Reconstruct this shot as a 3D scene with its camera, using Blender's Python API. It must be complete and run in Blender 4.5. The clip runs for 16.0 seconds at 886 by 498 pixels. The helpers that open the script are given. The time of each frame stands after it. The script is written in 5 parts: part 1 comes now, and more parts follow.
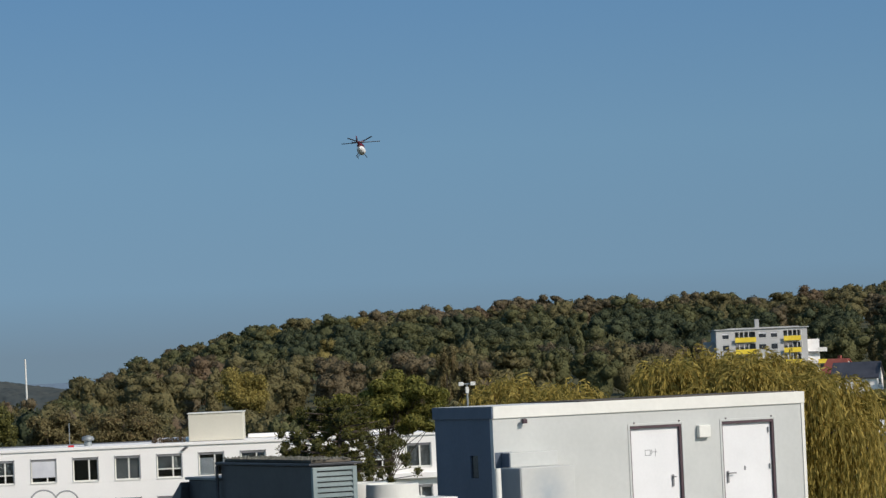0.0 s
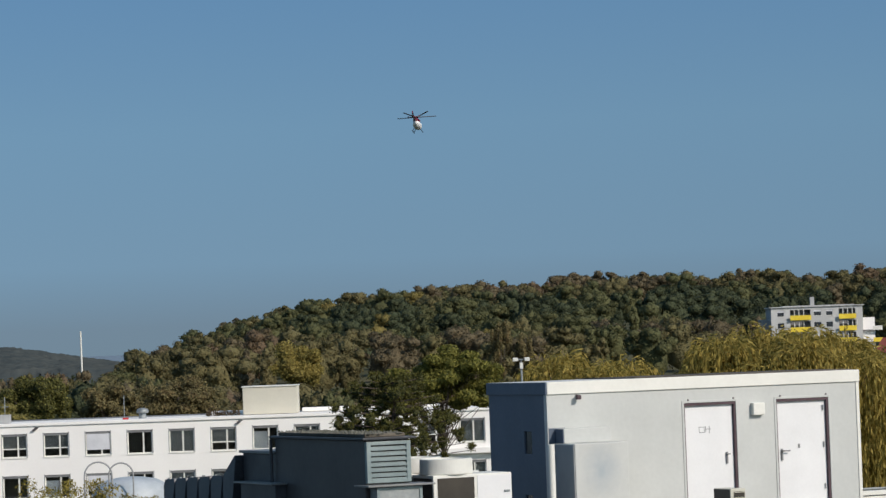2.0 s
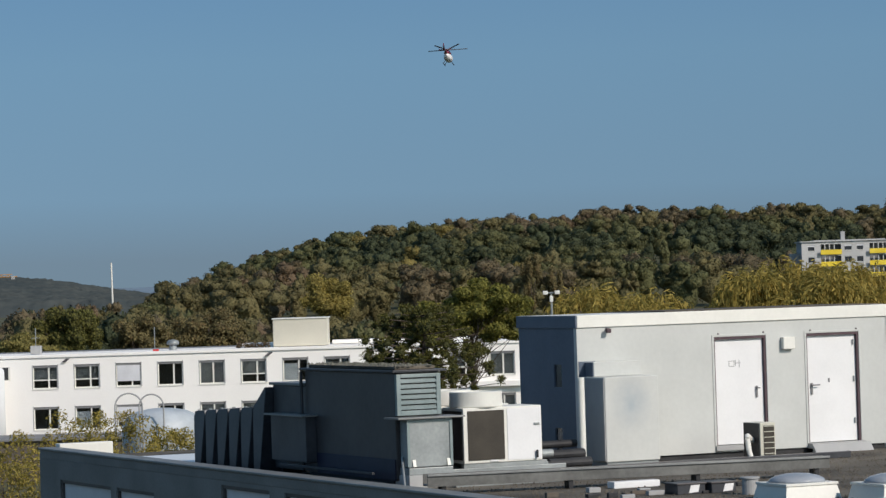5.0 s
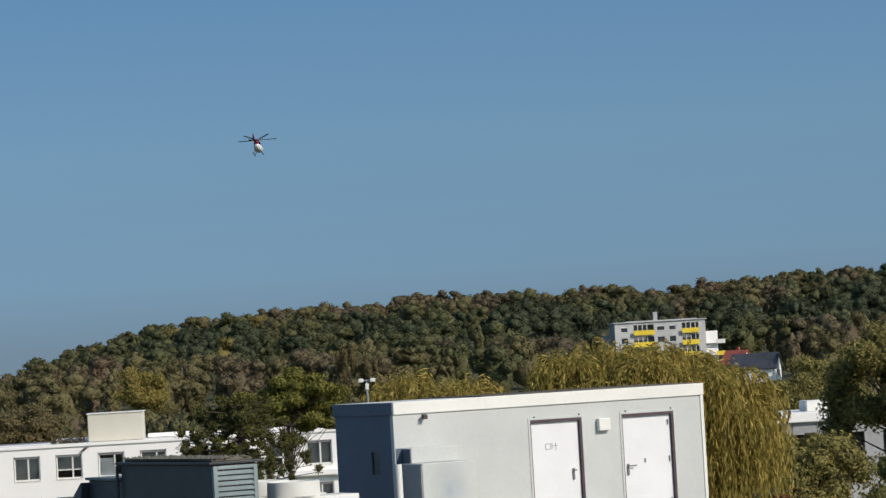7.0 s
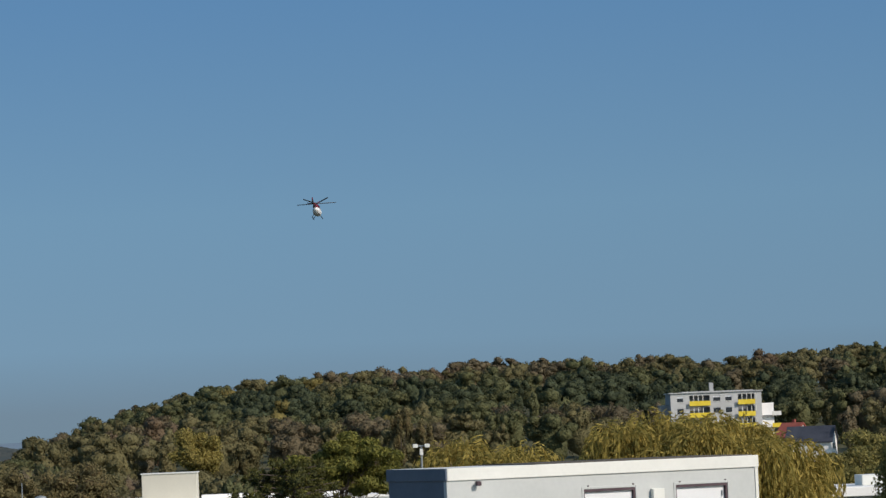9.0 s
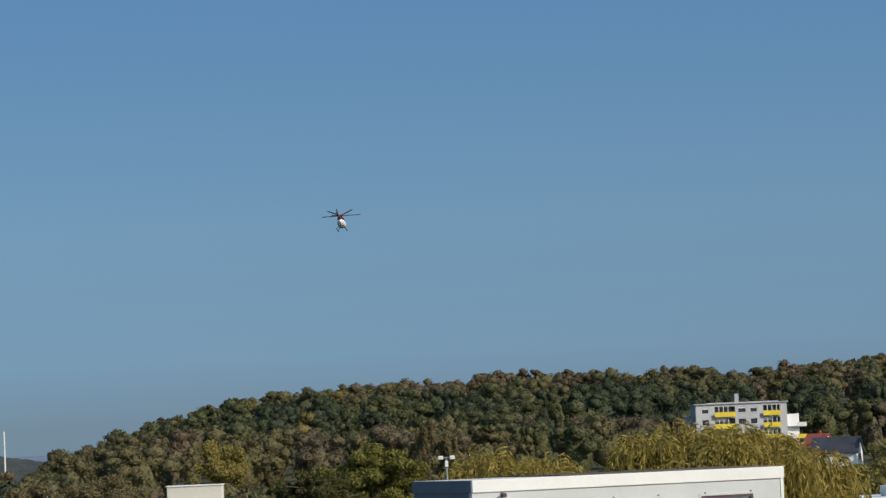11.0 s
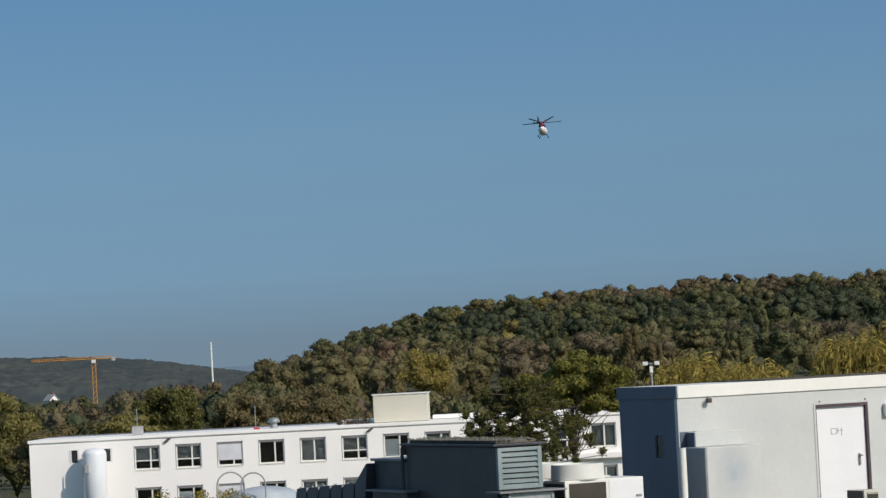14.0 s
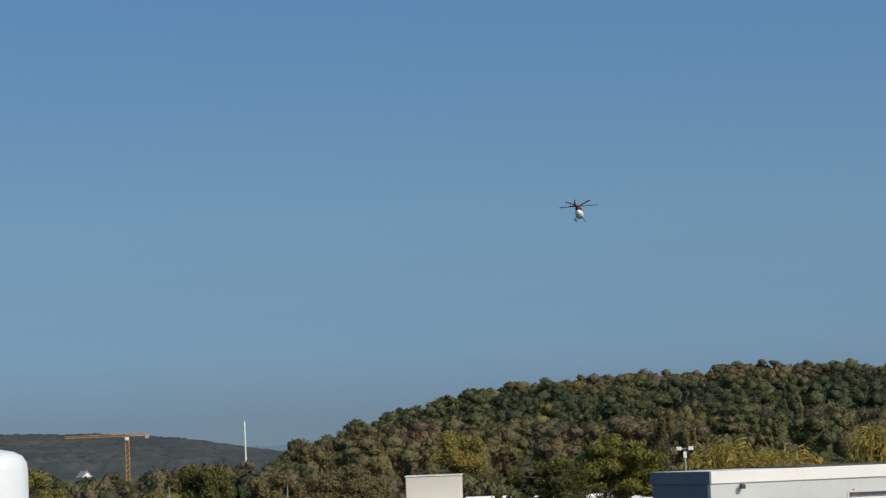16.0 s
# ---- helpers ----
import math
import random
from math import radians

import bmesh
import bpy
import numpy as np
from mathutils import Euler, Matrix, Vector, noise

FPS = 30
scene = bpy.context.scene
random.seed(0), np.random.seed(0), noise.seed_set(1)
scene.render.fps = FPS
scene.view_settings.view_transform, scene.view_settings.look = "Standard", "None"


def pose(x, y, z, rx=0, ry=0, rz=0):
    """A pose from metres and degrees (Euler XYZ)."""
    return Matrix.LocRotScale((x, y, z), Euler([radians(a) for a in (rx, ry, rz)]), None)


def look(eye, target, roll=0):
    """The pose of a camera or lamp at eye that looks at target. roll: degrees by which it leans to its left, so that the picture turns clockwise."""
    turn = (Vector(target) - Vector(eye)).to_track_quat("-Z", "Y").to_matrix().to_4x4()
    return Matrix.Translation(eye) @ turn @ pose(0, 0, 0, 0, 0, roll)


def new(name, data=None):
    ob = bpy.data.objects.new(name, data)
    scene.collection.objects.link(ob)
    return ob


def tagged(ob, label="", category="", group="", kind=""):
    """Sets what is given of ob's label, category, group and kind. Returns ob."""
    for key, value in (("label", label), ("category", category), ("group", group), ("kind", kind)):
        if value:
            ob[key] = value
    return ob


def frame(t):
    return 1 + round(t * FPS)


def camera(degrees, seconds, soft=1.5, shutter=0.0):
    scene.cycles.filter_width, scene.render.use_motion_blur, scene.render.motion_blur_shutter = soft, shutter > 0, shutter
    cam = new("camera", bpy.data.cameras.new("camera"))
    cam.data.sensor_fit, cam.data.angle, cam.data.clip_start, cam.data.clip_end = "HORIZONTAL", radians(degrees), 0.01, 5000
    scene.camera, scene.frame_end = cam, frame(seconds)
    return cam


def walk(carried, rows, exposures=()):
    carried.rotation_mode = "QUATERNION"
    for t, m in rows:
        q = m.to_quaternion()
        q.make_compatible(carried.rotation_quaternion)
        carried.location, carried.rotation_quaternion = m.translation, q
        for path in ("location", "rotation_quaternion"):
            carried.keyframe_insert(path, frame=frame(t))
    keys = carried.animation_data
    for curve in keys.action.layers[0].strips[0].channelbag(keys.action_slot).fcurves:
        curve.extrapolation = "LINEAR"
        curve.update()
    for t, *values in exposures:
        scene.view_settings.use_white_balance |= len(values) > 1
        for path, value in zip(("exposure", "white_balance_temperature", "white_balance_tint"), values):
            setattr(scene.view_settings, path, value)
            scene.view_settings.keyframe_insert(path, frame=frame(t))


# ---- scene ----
cam = camera(16.0, 16.0, soft=1.4)
EYE = 12.4
# seconds, yaw, pitch, lean: the camera stands at one place and turns
ROWS = [
    (0.0, -1.179, 2.255, 2.505),
    (0.5, -0.896, 2.143, 2.535),
    (1.0, -0.605, 2.086, 2.474),
    (1.5, -0.363, 2.015, 2.281),
    (2.0, -0.159, 1.845, 2.049),
    (2.5, 0.082, 1.539, 1.786),
    (3.0, 0.441, 1.066, 1.661),
    (3.2, 0.6, 0.864, 1.53),
    (5.3, 0.302, 0.642, 1.962),
    (5.5, -0.0, 0.82, 2.1),
    (6.0, -0.949, 1.349, 2.447),
    (6.5, -2.001, 1.685, 3.028),
    (7.0, -3.025, 2.091, 3.288),
    (7.5, -3.596, 2.579, 3.249),
    (8.0, -3.532, 3.15, 2.826),
    (8.5, -2.855, 3.416, 2.441),
    (9.0, -2.038, 3.345, 2.209),
    (9.5, -1.566, 3.16, 2.048),
    (11.8, -1.45, 3.737, 2.605),
    (12.0, -1.204, 3.535, 2.628),
    (12.5, -0.436, 2.907, 3.076),
    (13.0, 0.482, 2.342, 3.192),
    (13.5, 1.417, 2.011, 3.169),
    (14.0, 2.155, 2.058, 2.932),
    (14.5, 2.58, 2.467, 2.531),
    (15.0, 2.739, 2.962, 2.277),
    (15.5, 2.758, 3.36, 2.057),
    (16.0, 2.734, 3.571, 2.143),
]
walk(cam, [(t, pose(0, 0, EYE, 0, 0, yaw) @ pose(0, 0, 0, 90 + pitch) @ pose(0, 0, 0, 0, 0, -lean)) for t, yaw, pitch, lean in ROWS],
     [(0.0, 0.05), (1.0, 0.02), (2.5, 0.03), (3.2, 0.08), (5.3, 0.04), (7.0, 0.09), (8.2, 0.09), (9.5, 0.03), (11.9, 0.13), (12.6, 0.08), (13.5, 0.04), (14.2, 0.05), (15.2, 0.01), (16.0, 0.05)])

# ---- world, sun ----
SUN_AZ, SUN_EL = radians(46), radians(33)  # to the right of straight behind the camera
world = bpy.data.worlds.new("sky")
scene.world = world
world.use_nodes = True
wn, wl = world.node_tree.nodes, world.node_tree.links
sky = wn.new("ShaderNodeTexSky")
sky.sky_type, sky.sun_disc = "NISHITA", False
sky.sun_elevation, sky.sun_rotation = SUN_EL, math.pi - SUN_AZ
sky.altitude, sky.air_density, sky.dust_density, sky.ozone_density = 200, 1.0, 1.0, 1.2
wn["Background"].inputs["Strength"].default_value = 0.135
air = wn.new("ShaderNodeMix")
air.data_type, air.blend_type = "RGBA", "MULTIPLY"
air.inputs["Factor"].default_value = 1.0
# greyer towards the horizon, clearer blue above
height, haze, tint = wn.new("ShaderNodeSeparateXYZ"), wn.new("ShaderNodeMapRange"), wn.new("ShaderNodeValToRGB")
haze.inputs["From Min"].default_value, haze.inputs["From Max"].default_value = 0.0, 0.30
stops = [(0.0, (0.80, 0.73, 0.57)), (0.035, (0.84, 0.77, 0.61)), (0.10, (0.97, 1.02, 0.86)), (0.24, (1.00, 1.155, 1.01)), (0.46, (0.81, 1.10, 1.13)), (1.0, (0.92, 1.12, 1.04))]
for k, (at, hue) in enumerate(stops):
    stop = tint.color_ramp.elements[k] if k < 2 else tint.color_ramp.elements.new(at)
    stop.position, stop.color = at, (*hue, 1)
wl.new(height.outputs["Z"], haze.inputs["Value"])
wl.new(haze.outputs[0], tint.inputs["Fac"])
wl.new(tint.outputs["Color"], air.inputs["B"])
wl.new(sky.outputs[0], air.inputs["A"])
wl.new(air.outputs["Result"], wn["Background"].inputs["Color"])
# clear autumn air: the deep blue of the upper sky comes down close to the horizon
co, lift, unit = wn.new("ShaderNodeTexCoord"), wn.new("ShaderNodeVectorMath"), wn.new("ShaderNodeVectorMath")
lift.operation, unit.operation = "MULTIPLY_ADD", "NORMALIZE"
lift.inputs[1].default_value, lift.inputs[2].default_value = (1, 1, 1.75), (0, 0, 0.40)
wl.new(co.outputs["Generated"], lift.inputs[0])
wl.new(co.outputs["Generated"], height.inputs[0])
wl.new(lift.outputs[0], unit.inputs[0])
wl.new(unit.outputs[0], sky.inputs["Vector"])
sun_data = bpy.data.lights.new("sun", "SUN")
sun_data.energy, sun_data.angle, sun_data.color = 3.3, radians(0.53), (1.0, 0.90, 0.815)
sun = new("sun", sun_data)
sun.matrix_world = look((60, -60, 80), (60 - math.sin(SUN_AZ) * math.cos(SUN_EL), -60 + math.cos(SUN_AZ) * math.cos(SUN_EL), 80 - math.sin(SUN_EL)))

# ---- materials ----
def material(name, low, high, rough=0.7, metal=0.0, stain=0.6, grain=25.0, bump=0.15, spec=0.4):
    """Base colour between low and high by stains of about 1/stain m and grain of about 1/grain m."""
    m = bpy.data.materials.new(name)
    m.use_nodes = True
    n, l = m.node_tree.nodes, m.node_tree.links
    p = n["Principled BSDF"]
    p.inputs["Roughness"].default_value, p.inputs["Metallic"].default_value = rough, metal
    p.inputs["Specular IOR Level"].default_value = spec
    co = n.new("ShaderNodeTexCoord")
    big, fine = n.new("ShaderNodeTexNoise"), n.new("ShaderNodeTexNoise")
    big.inputs["Scale"].default_value, big.inputs["Detail"].default_value = stain, 6
    fine.inputs["Scale"].default_value, fine.inputs["Detail"].default_value = grain, 3
    for t in (big, fine):
        l.new(co.outputs["Object"], t.inputs["Vector"])
    mix = n.new("ShaderNodeMath")
    mix.operation = "MULTIPLY_ADD"
    mix.inputs[1].default_value = 0.35
    l.new(fine.outputs[0], mix.inputs[0])
    l.new(big.outputs[0], mix.inputs[2])
    ramp = n.new("ShaderNodeValToRGB")
    ramp.color_ramp.elements[0].position, ramp.color_ramp.elements[1].position = 0.45, 0.9
    ramp.color_ramp.elements[0].color, ramp.color_ramp.elements[1].color = (*low, 1), (*high, 1)
    l.new(mix.outputs[0], ramp.inputs[0])
    l.new(ramp.outputs[0], p.inputs["Base Color"])
    if bump:
        b = n.new("ShaderNodeBump")
        b.inputs["Strength"].default_value, b.inputs["Distance"].default_value = bump, 0.02
        l.new(fine.outputs[0], b.inputs["Height"])
        l.new(b.outputs[0], p.inputs["Normal"])
    return m


def foliage(name, low, high, through_light=0.3):
    """Leaves: each leaf or clump takes its own tone between low and high."""
    m = bpy.data.materials.new(name)
    m.use_nodes = True
    n, l = m.node_tree.nodes, m.node_tree.links
    p, out = n["Principled BSDF"], n["Material Output"]
    p.inputs["Roughness"].default_value, p.inputs["Specular IOR Level"].default_value = 0.65, 0.2
    geo, ramp = n.new("ShaderNodeNewGeometry"), n.new("ShaderNodeValToRGB")
    ramp.color_ramp.elements[0].color, ramp.color_ramp.elements[1].color = (*low, 1), (*high, 1)
    l.new(geo.outputs["Random Per Island"], ramp.inputs[0])
    l.new(ramp.outputs[0], p.inputs["Base Color"])
    tr, mix = n.new("ShaderNodeBsdfTranslucent"), n.new("ShaderNodeMixShader")
    l.new(ramp.outputs[0], tr.inputs["Color"])
    mix.inputs[0].default_value = through_light
    l.new(p.outputs[0], mix.inputs[1])
    l.new(tr.outputs[0], mix.inputs[2])
    l.new(mix.outputs[0], out.inputs["Surface"])
    return m


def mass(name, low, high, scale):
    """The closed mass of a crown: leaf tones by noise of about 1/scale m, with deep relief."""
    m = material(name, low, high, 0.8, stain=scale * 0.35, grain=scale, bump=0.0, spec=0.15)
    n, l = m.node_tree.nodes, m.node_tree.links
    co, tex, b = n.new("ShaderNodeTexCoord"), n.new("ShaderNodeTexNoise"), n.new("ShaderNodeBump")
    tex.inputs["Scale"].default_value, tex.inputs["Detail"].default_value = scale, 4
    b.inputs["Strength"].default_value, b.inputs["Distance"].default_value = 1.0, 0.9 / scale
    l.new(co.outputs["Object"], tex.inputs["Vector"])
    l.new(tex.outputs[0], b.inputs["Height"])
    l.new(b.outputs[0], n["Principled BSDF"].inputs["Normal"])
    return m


def glazing(name, tint=(0.8, 0.85, 0.85)):
    m = bpy.data.materials.new(name)
    m.use_nodes = True
    p = m.node_tree.nodes["Principled BSDF"]
    p.inputs["Base Color"].default_value = (*tint, 1)
    p.inputs["Roughness"].default_value, p.inputs["Transmission Weight"].default_value, p.inputs["IOR"].default_value = 0.03, 1.0, 1.45
    return m


WHITE_PANEL = material("white_panel", (0.50, 0.508, 0.485), (0.585, 0.592, 0.565), 0.45, stain=0.8, grain=12, bump=0.04)
WHITE_DOOR = material("white_door_paint", (0.74, 0.735, 0.73), (0.81, 0.805, 0.80), 0.4, stain=1.5, grain=20, bump=0.03)
WHITE_TRIM = material("white_trim", (0.70, 0.69, 0.63), (0.80, 0.785, 0.72), 0.5, stain=1.0, grain=15, bump=0.04)
RENDER_WHITE = material("white_render", (0.87, 0.84, 0.80), (0.94, 0.91, 0.865), 0.85, stain=0.25, grain=8, bump=0.1)
CREAM = material("cream_cladding", (0.56, 0.53, 0.44), (0.63, 0.595, 0.495), 0.7, stain=0.3, grain=6, bump=0.05)
SMUDGED = material("smudged_white_panel", (0.51, 0.515, 0.49), (0.595, 0.60, 0.57), 0.45, stain=0.8, grain=12, bump=0.04)
sn, sl = SMUDGED.node_tree.nodes, SMUDGED.node_tree.links
tc, mp, ball, blot, dirt = sn.new("ShaderNodeTexCoord"), sn.new("ShaderNodeMapping"), sn.new("ShaderNodeTexGradient"), sn.new("ShaderNodeTexNoise"), sn.new("ShaderNodeMix")
ball.gradient_type = "SPHERICAL"
mp.inputs["Location"].default_value, mp.inputs["Scale"].default_value = (0.0, 0.6, -2.0), (2.2, 1.4, 1.75)
blot.inputs["Scale"].default_value = 4.0
amount = sn.new("ShaderNodeMath")
amount.operation = "MULTIPLY"
sl.new(tc.outputs["Object"], mp.inputs["Vector"])
sl.new(mp.outputs[0], ball.inputs["Vector"])
sl.new(tc.outputs["Object"], blot.inputs["Vector"])
sl.new(ball.outputs["Fac"], amount.inputs[0])
sl.new(blot.outputs[0], amount.inputs[1])
dirt.data_type = "RGBA"
dirt.inputs["B"].default_value = (0.26, 0.32, 0.38, 1)
plain = sn["Principled BSDF"].inputs["Base Color"].links[0].from_socket
sl.new(amount.outputs[0], dirt.inputs["Factor"])
sl.new(plain, dirt.inputs["A"])
sl.new(dirt.outputs["Result"], sn["Principled BSDF"].inputs["Base Color"])
# slate blue of the side wall; also paints shade around the duct cabinet
SLATE_AND_SHADE = material("slate_blue_and_shade", (0.082, 0.107, 0.148), (0.12, 0.150, 0.195), 0.5, stain=0.8, grain=12, bump=0.04)
PURPLE = material("maroon_frame", (0.06, 0.035, 0.042), (0.10, 0.06, 0.07), 0.5, stain=3, grain=30, bump=0.05)
DARK_METAL = material("dark_sheet_metal", (0.050, 0.046, 0.047), (0.088, 0.081, 0.081), 0.45, 0.1, stain=0.9, grain=9, bump=0.06)
NAVY_METAL = material("slate_sheet_metal", (0.032, 0.034, 0.040), (0.074, 0.076, 0.084), 0.42, 0.25, stain=1.2, grain=14, bump=0.06)
BLUE_BAND = material("deep_blue_skirting", (0.008, 0.011, 0.030), (0.018, 0.022, 0.052), 0.5, 0.0, stain=1.2, grain=12, bump=0.04)
GALV = material("galvanised_steel", (0.22, 0.24, 0.24), (0.36, 0.38, 0.38), 0.5, 0.35, stain=2.0, grain=18, bump=0.08)
TRAY_STEEL = material("weathered_tray_steel", (0.085, 0.085, 0.08), (0.19, 0.19, 0.18), 0.6, 0.2, stain=1.6, grain=14, bump=0.15)
LOUVRE = material("louvre_grey_green", (0.19, 0.24, 0.24), (0.27, 0.32, 0.32), 0.5, 0.2, stain=2, grain=20, bump=0.04)
FASCIA = material("parapet_grey_metal", (0.17, 0.175, 0.175), (0.27, 0.275, 0.27), 0.5, 0.3, stain=0.8, grain=10, bump=0.05)
DARK_WALL = material("dark_grey_wall", (0.160, 0.154, 0.148), (0.25, 0.241, 0.231), 0.7, stain=0.6, grain=16, bump=0.08)
GRAVEL = material("roof_gravel", (0.045, 0.038, 0.03), (0.18, 0.155, 0.12), 0.9, stain=0.7, grain=26, bump=0.9)
MOSS = material("dry_moss", (0.07, 0.068, 0.048), (0.20, 0.19, 0.155), 0.95, stain=5, grain=30, bump=0.3)
RUBBER = material("black_rubber", (0.015, 0.015, 0.017), (0.04, 0.04, 0.042), 0.6, stain=3, grain=30, bump=0.05)
COIL = material("brown_coil_fins", (0.036, 0.031, 0.024), (0.062, 0.053, 0.041), 0.6, 0.2, stain=2, grain=60, bump=0.1)
DOME = material("acrylic_dome", (0.26, 0.28, 0.31), (0.38, 0.40, 0.43), 0.25, stain=1.5, grain=10, bump=0.03)
BEIGE = material("beige_plastic", (0.52, 0.50, 0.42), (0.62, 0.60, 0.50), 0.5, stain=2, grain=20, bump=0.04)
CONCRETE = material("grey_concrete", (0.30, 0.30, 0.30), (0.45, 0.45, 0.44), 0.85, stain=0.2, grain=3, bump=0.1)
PALE_GREY = material("pale_grey_facade", (0.44, 0.44, 0.43), (0.56, 0.555, 0.54), 0.8, stain=0.15, grain=2, bump=0.05)
YELLOW = material("yellow_balcony", (0.72, 0.52, 0.03), (0.82, 0.62, 0.06), 0.6, stain=0.4, grain=3, bump=0.03)
RED_TILE = material("red_roof_tile", (0.24, 0.06, 0.045), (0.38, 0.11, 0.08), 0.8, stain=0.4, grain=3, bump=0.2)
SLATE = material("dark_slate_roof", (0.03, 0.033, 0.045), (0.06, 0.064, 0.08), 0.6, stain=0.4, grain=3, bump=0.2)
ROOM = material("dim_room", (0.10, 0.095, 0.09), (0.20, 0.19, 0.17), 0.9, stain=0.4, grain=5, bump=0)
SHUTTER = material("grey_roller_shutter", (0.60, 0.60, 0.62), (0.70, 0.70, 0.72), 0.6, stain=1, grain=12, bump=0.05)
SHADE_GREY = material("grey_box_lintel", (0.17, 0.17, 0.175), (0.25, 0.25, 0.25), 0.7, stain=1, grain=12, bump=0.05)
DARK_PANE = material("dark_window_pane", (0.02, 0.022, 0.026), (0.05, 0.053, 0.058), 0.15, stain=0.5, grain=2, bump=0, spec=0.5)
GLASS = glazing("window_glass")
TANK = material("white_tank_paint", (0.70, 0.72, 0.73), (0.80, 0.82, 0.83), 0.4, stain=0.6, grain=6, bump=0.03)
SILVER = material("silver_tank_skin", (0.36, 0.40, 0.43), (0.52, 0.56, 0.59), 0.5, 0.0, stain=0.9, grain=5, bump=0.05)
ORANGE = material("orange_crane_steel", (0.50, 0.22, 0.03), (0.62, 0.30, 0.06), 0.6, stain=0.3, grain=3, bump=0.03)
HELI_RED = material("deep_red_paint", (0.14, 0.012, 0.03), (0.20, 0.018, 0.04), 0.3, stain=1, grain=5, bump=0)
HELI_WHITE = material("white_aircraft_paint", (0.72, 0.72, 0.72), (0.80, 0.80, 0.80), 0.3, stain=1, grain=5, bump=0)
HELI_DARK = material("black_aircraft_parts", (0.02, 0.02, 0.025), (0.05, 0.05, 0.06), 0.4, stain=1, grain=5, bump=0)
BARK = material("bark", (0.05, 0.04, 0.03), (0.13, 0.10, 0.08), 0.9, stain=3, grain=18, bump=0.5)
MEADOW = material("meadow_and_scrub", (0.045, 0.05, 0.02), (0.11, 0.10, 0.045), 0.95, stain=0.02, grain=0.5, bump=0)
HEDGE_BROWN = material("brown_timber_wall", (0.09, 0.075, 0.06), (0.15, 0.125, 0.10), 0.85, stain=0.5, grain=6, bump=0.1)
RED_LAMP = material("red_roof_plastic", (0.45, 0.03, 0.04), (0.6, 0.05, 0.05), 0.5, stain=1, grain=8, bump=0)
# leaf tones, lifted and slightly blued to carry some of the distance haze
WOOD_HUES = [
    ("deep_green", (0.052, 0.064, 0.036), (0.084, 0.096, 0.048)),
    ("green", (0.086, 0.092, 0.043), (0.138, 0.137, 0.058)),
    ("olive", (0.122, 0.110, 0.052), (0.184, 0.157, 0.070)),
    ("brown", (0.126, 0.103, 0.062), (0.174, 0.138, 0.080)),
    ("rust", (0.136, 0.098, 0.062), (0.180, 0.128, 0.075)),
    ("yellow", (0.175, 0.145, 0.050), (0.255, 0.202, 0.064)),
]
WOOD_TONES = [foliage("woods_" + hue, low, high, 0.52) for hue, low, high in WOOD_HUES]
# cores repeat the leaf tones darkened, painting the shade inside the crowns
SHADED_CORES = [mass("inner_" + hue, [0.9 * v for v in low], [0.85 * v for v in high], 1.6) for hue, low, high in WOOD_HUES]
# far ridge and hills: distance haze is painted into both base colours
HAZED_CANOPY = material("haze_tinted_canopy", (0.060, 0.074, 0.077), (0.102, 0.108, 0.098), 0.95, stain=0.016, grain=0.09, bump=0, spec=0.0)
HAZED_HILLS = material("haze_painted_hills", (0.17, 0.235, 0.32), (0.185, 0.25, 0.335), 1.0, stain=0.004, grain=0.05, bump=0, spec=0.0)
LEAF_WILLOW = foliage("willow_leaves", (0.17, 0.15, 0.036), (0.54, 0.405, 0.105), 0.45)
LEAF_GREEN = foliage("green_yellow_leaves", (0.075, 0.085, 0.018), (0.27, 0.245, 0.055), 0.35)
LEAF_PINE = foliage("pine_needles", (0.044, 0.048, 0.014), (0.18, 0.168, 0.045), 0.25)
LEAF_DARK = foliage("dark_autumn_leaves", (0.13, 0.125, 0.042), (0.37, 0.31, 0.10), 0.4)
LEAF_BROWN = foliage("brown_autumn_leaves", (0.095, 0.082, 0.038), (0.235, 0.19, 0.082), 0.25)
LEAF_OCHRE = foliage("ochre_leaves", (0.20, 0.165, 0.045), (0.40, 0.32, 0.09), 0.35)
LEAF_RUST = foliage("rust_leaves", (0.09, 0.035, 0.02), (0.26, 0.11, 0.05), 0.3)
LEAF_BUSH = foliage("yellow_bush_leaves", (0.15, 0.13, 0.032), (0.46, 0.36, 0.085), 0.35)
# inner crown bodies: each leaf colour darkened to paint the shade between leaves
SHADED_INNER = {
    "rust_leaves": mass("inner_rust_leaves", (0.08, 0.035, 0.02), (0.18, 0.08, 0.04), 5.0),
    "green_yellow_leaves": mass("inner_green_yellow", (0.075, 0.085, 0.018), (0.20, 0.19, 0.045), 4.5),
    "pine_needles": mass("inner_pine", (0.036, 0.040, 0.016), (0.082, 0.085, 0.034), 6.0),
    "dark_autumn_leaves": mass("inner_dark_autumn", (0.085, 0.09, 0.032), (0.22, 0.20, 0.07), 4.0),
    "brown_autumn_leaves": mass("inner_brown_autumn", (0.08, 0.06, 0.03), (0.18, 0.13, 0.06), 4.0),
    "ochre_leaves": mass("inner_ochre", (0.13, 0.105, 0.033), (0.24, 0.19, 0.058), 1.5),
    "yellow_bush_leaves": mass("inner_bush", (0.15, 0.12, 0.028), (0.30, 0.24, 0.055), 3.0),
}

# ---- building helpers ----
BASE = {}


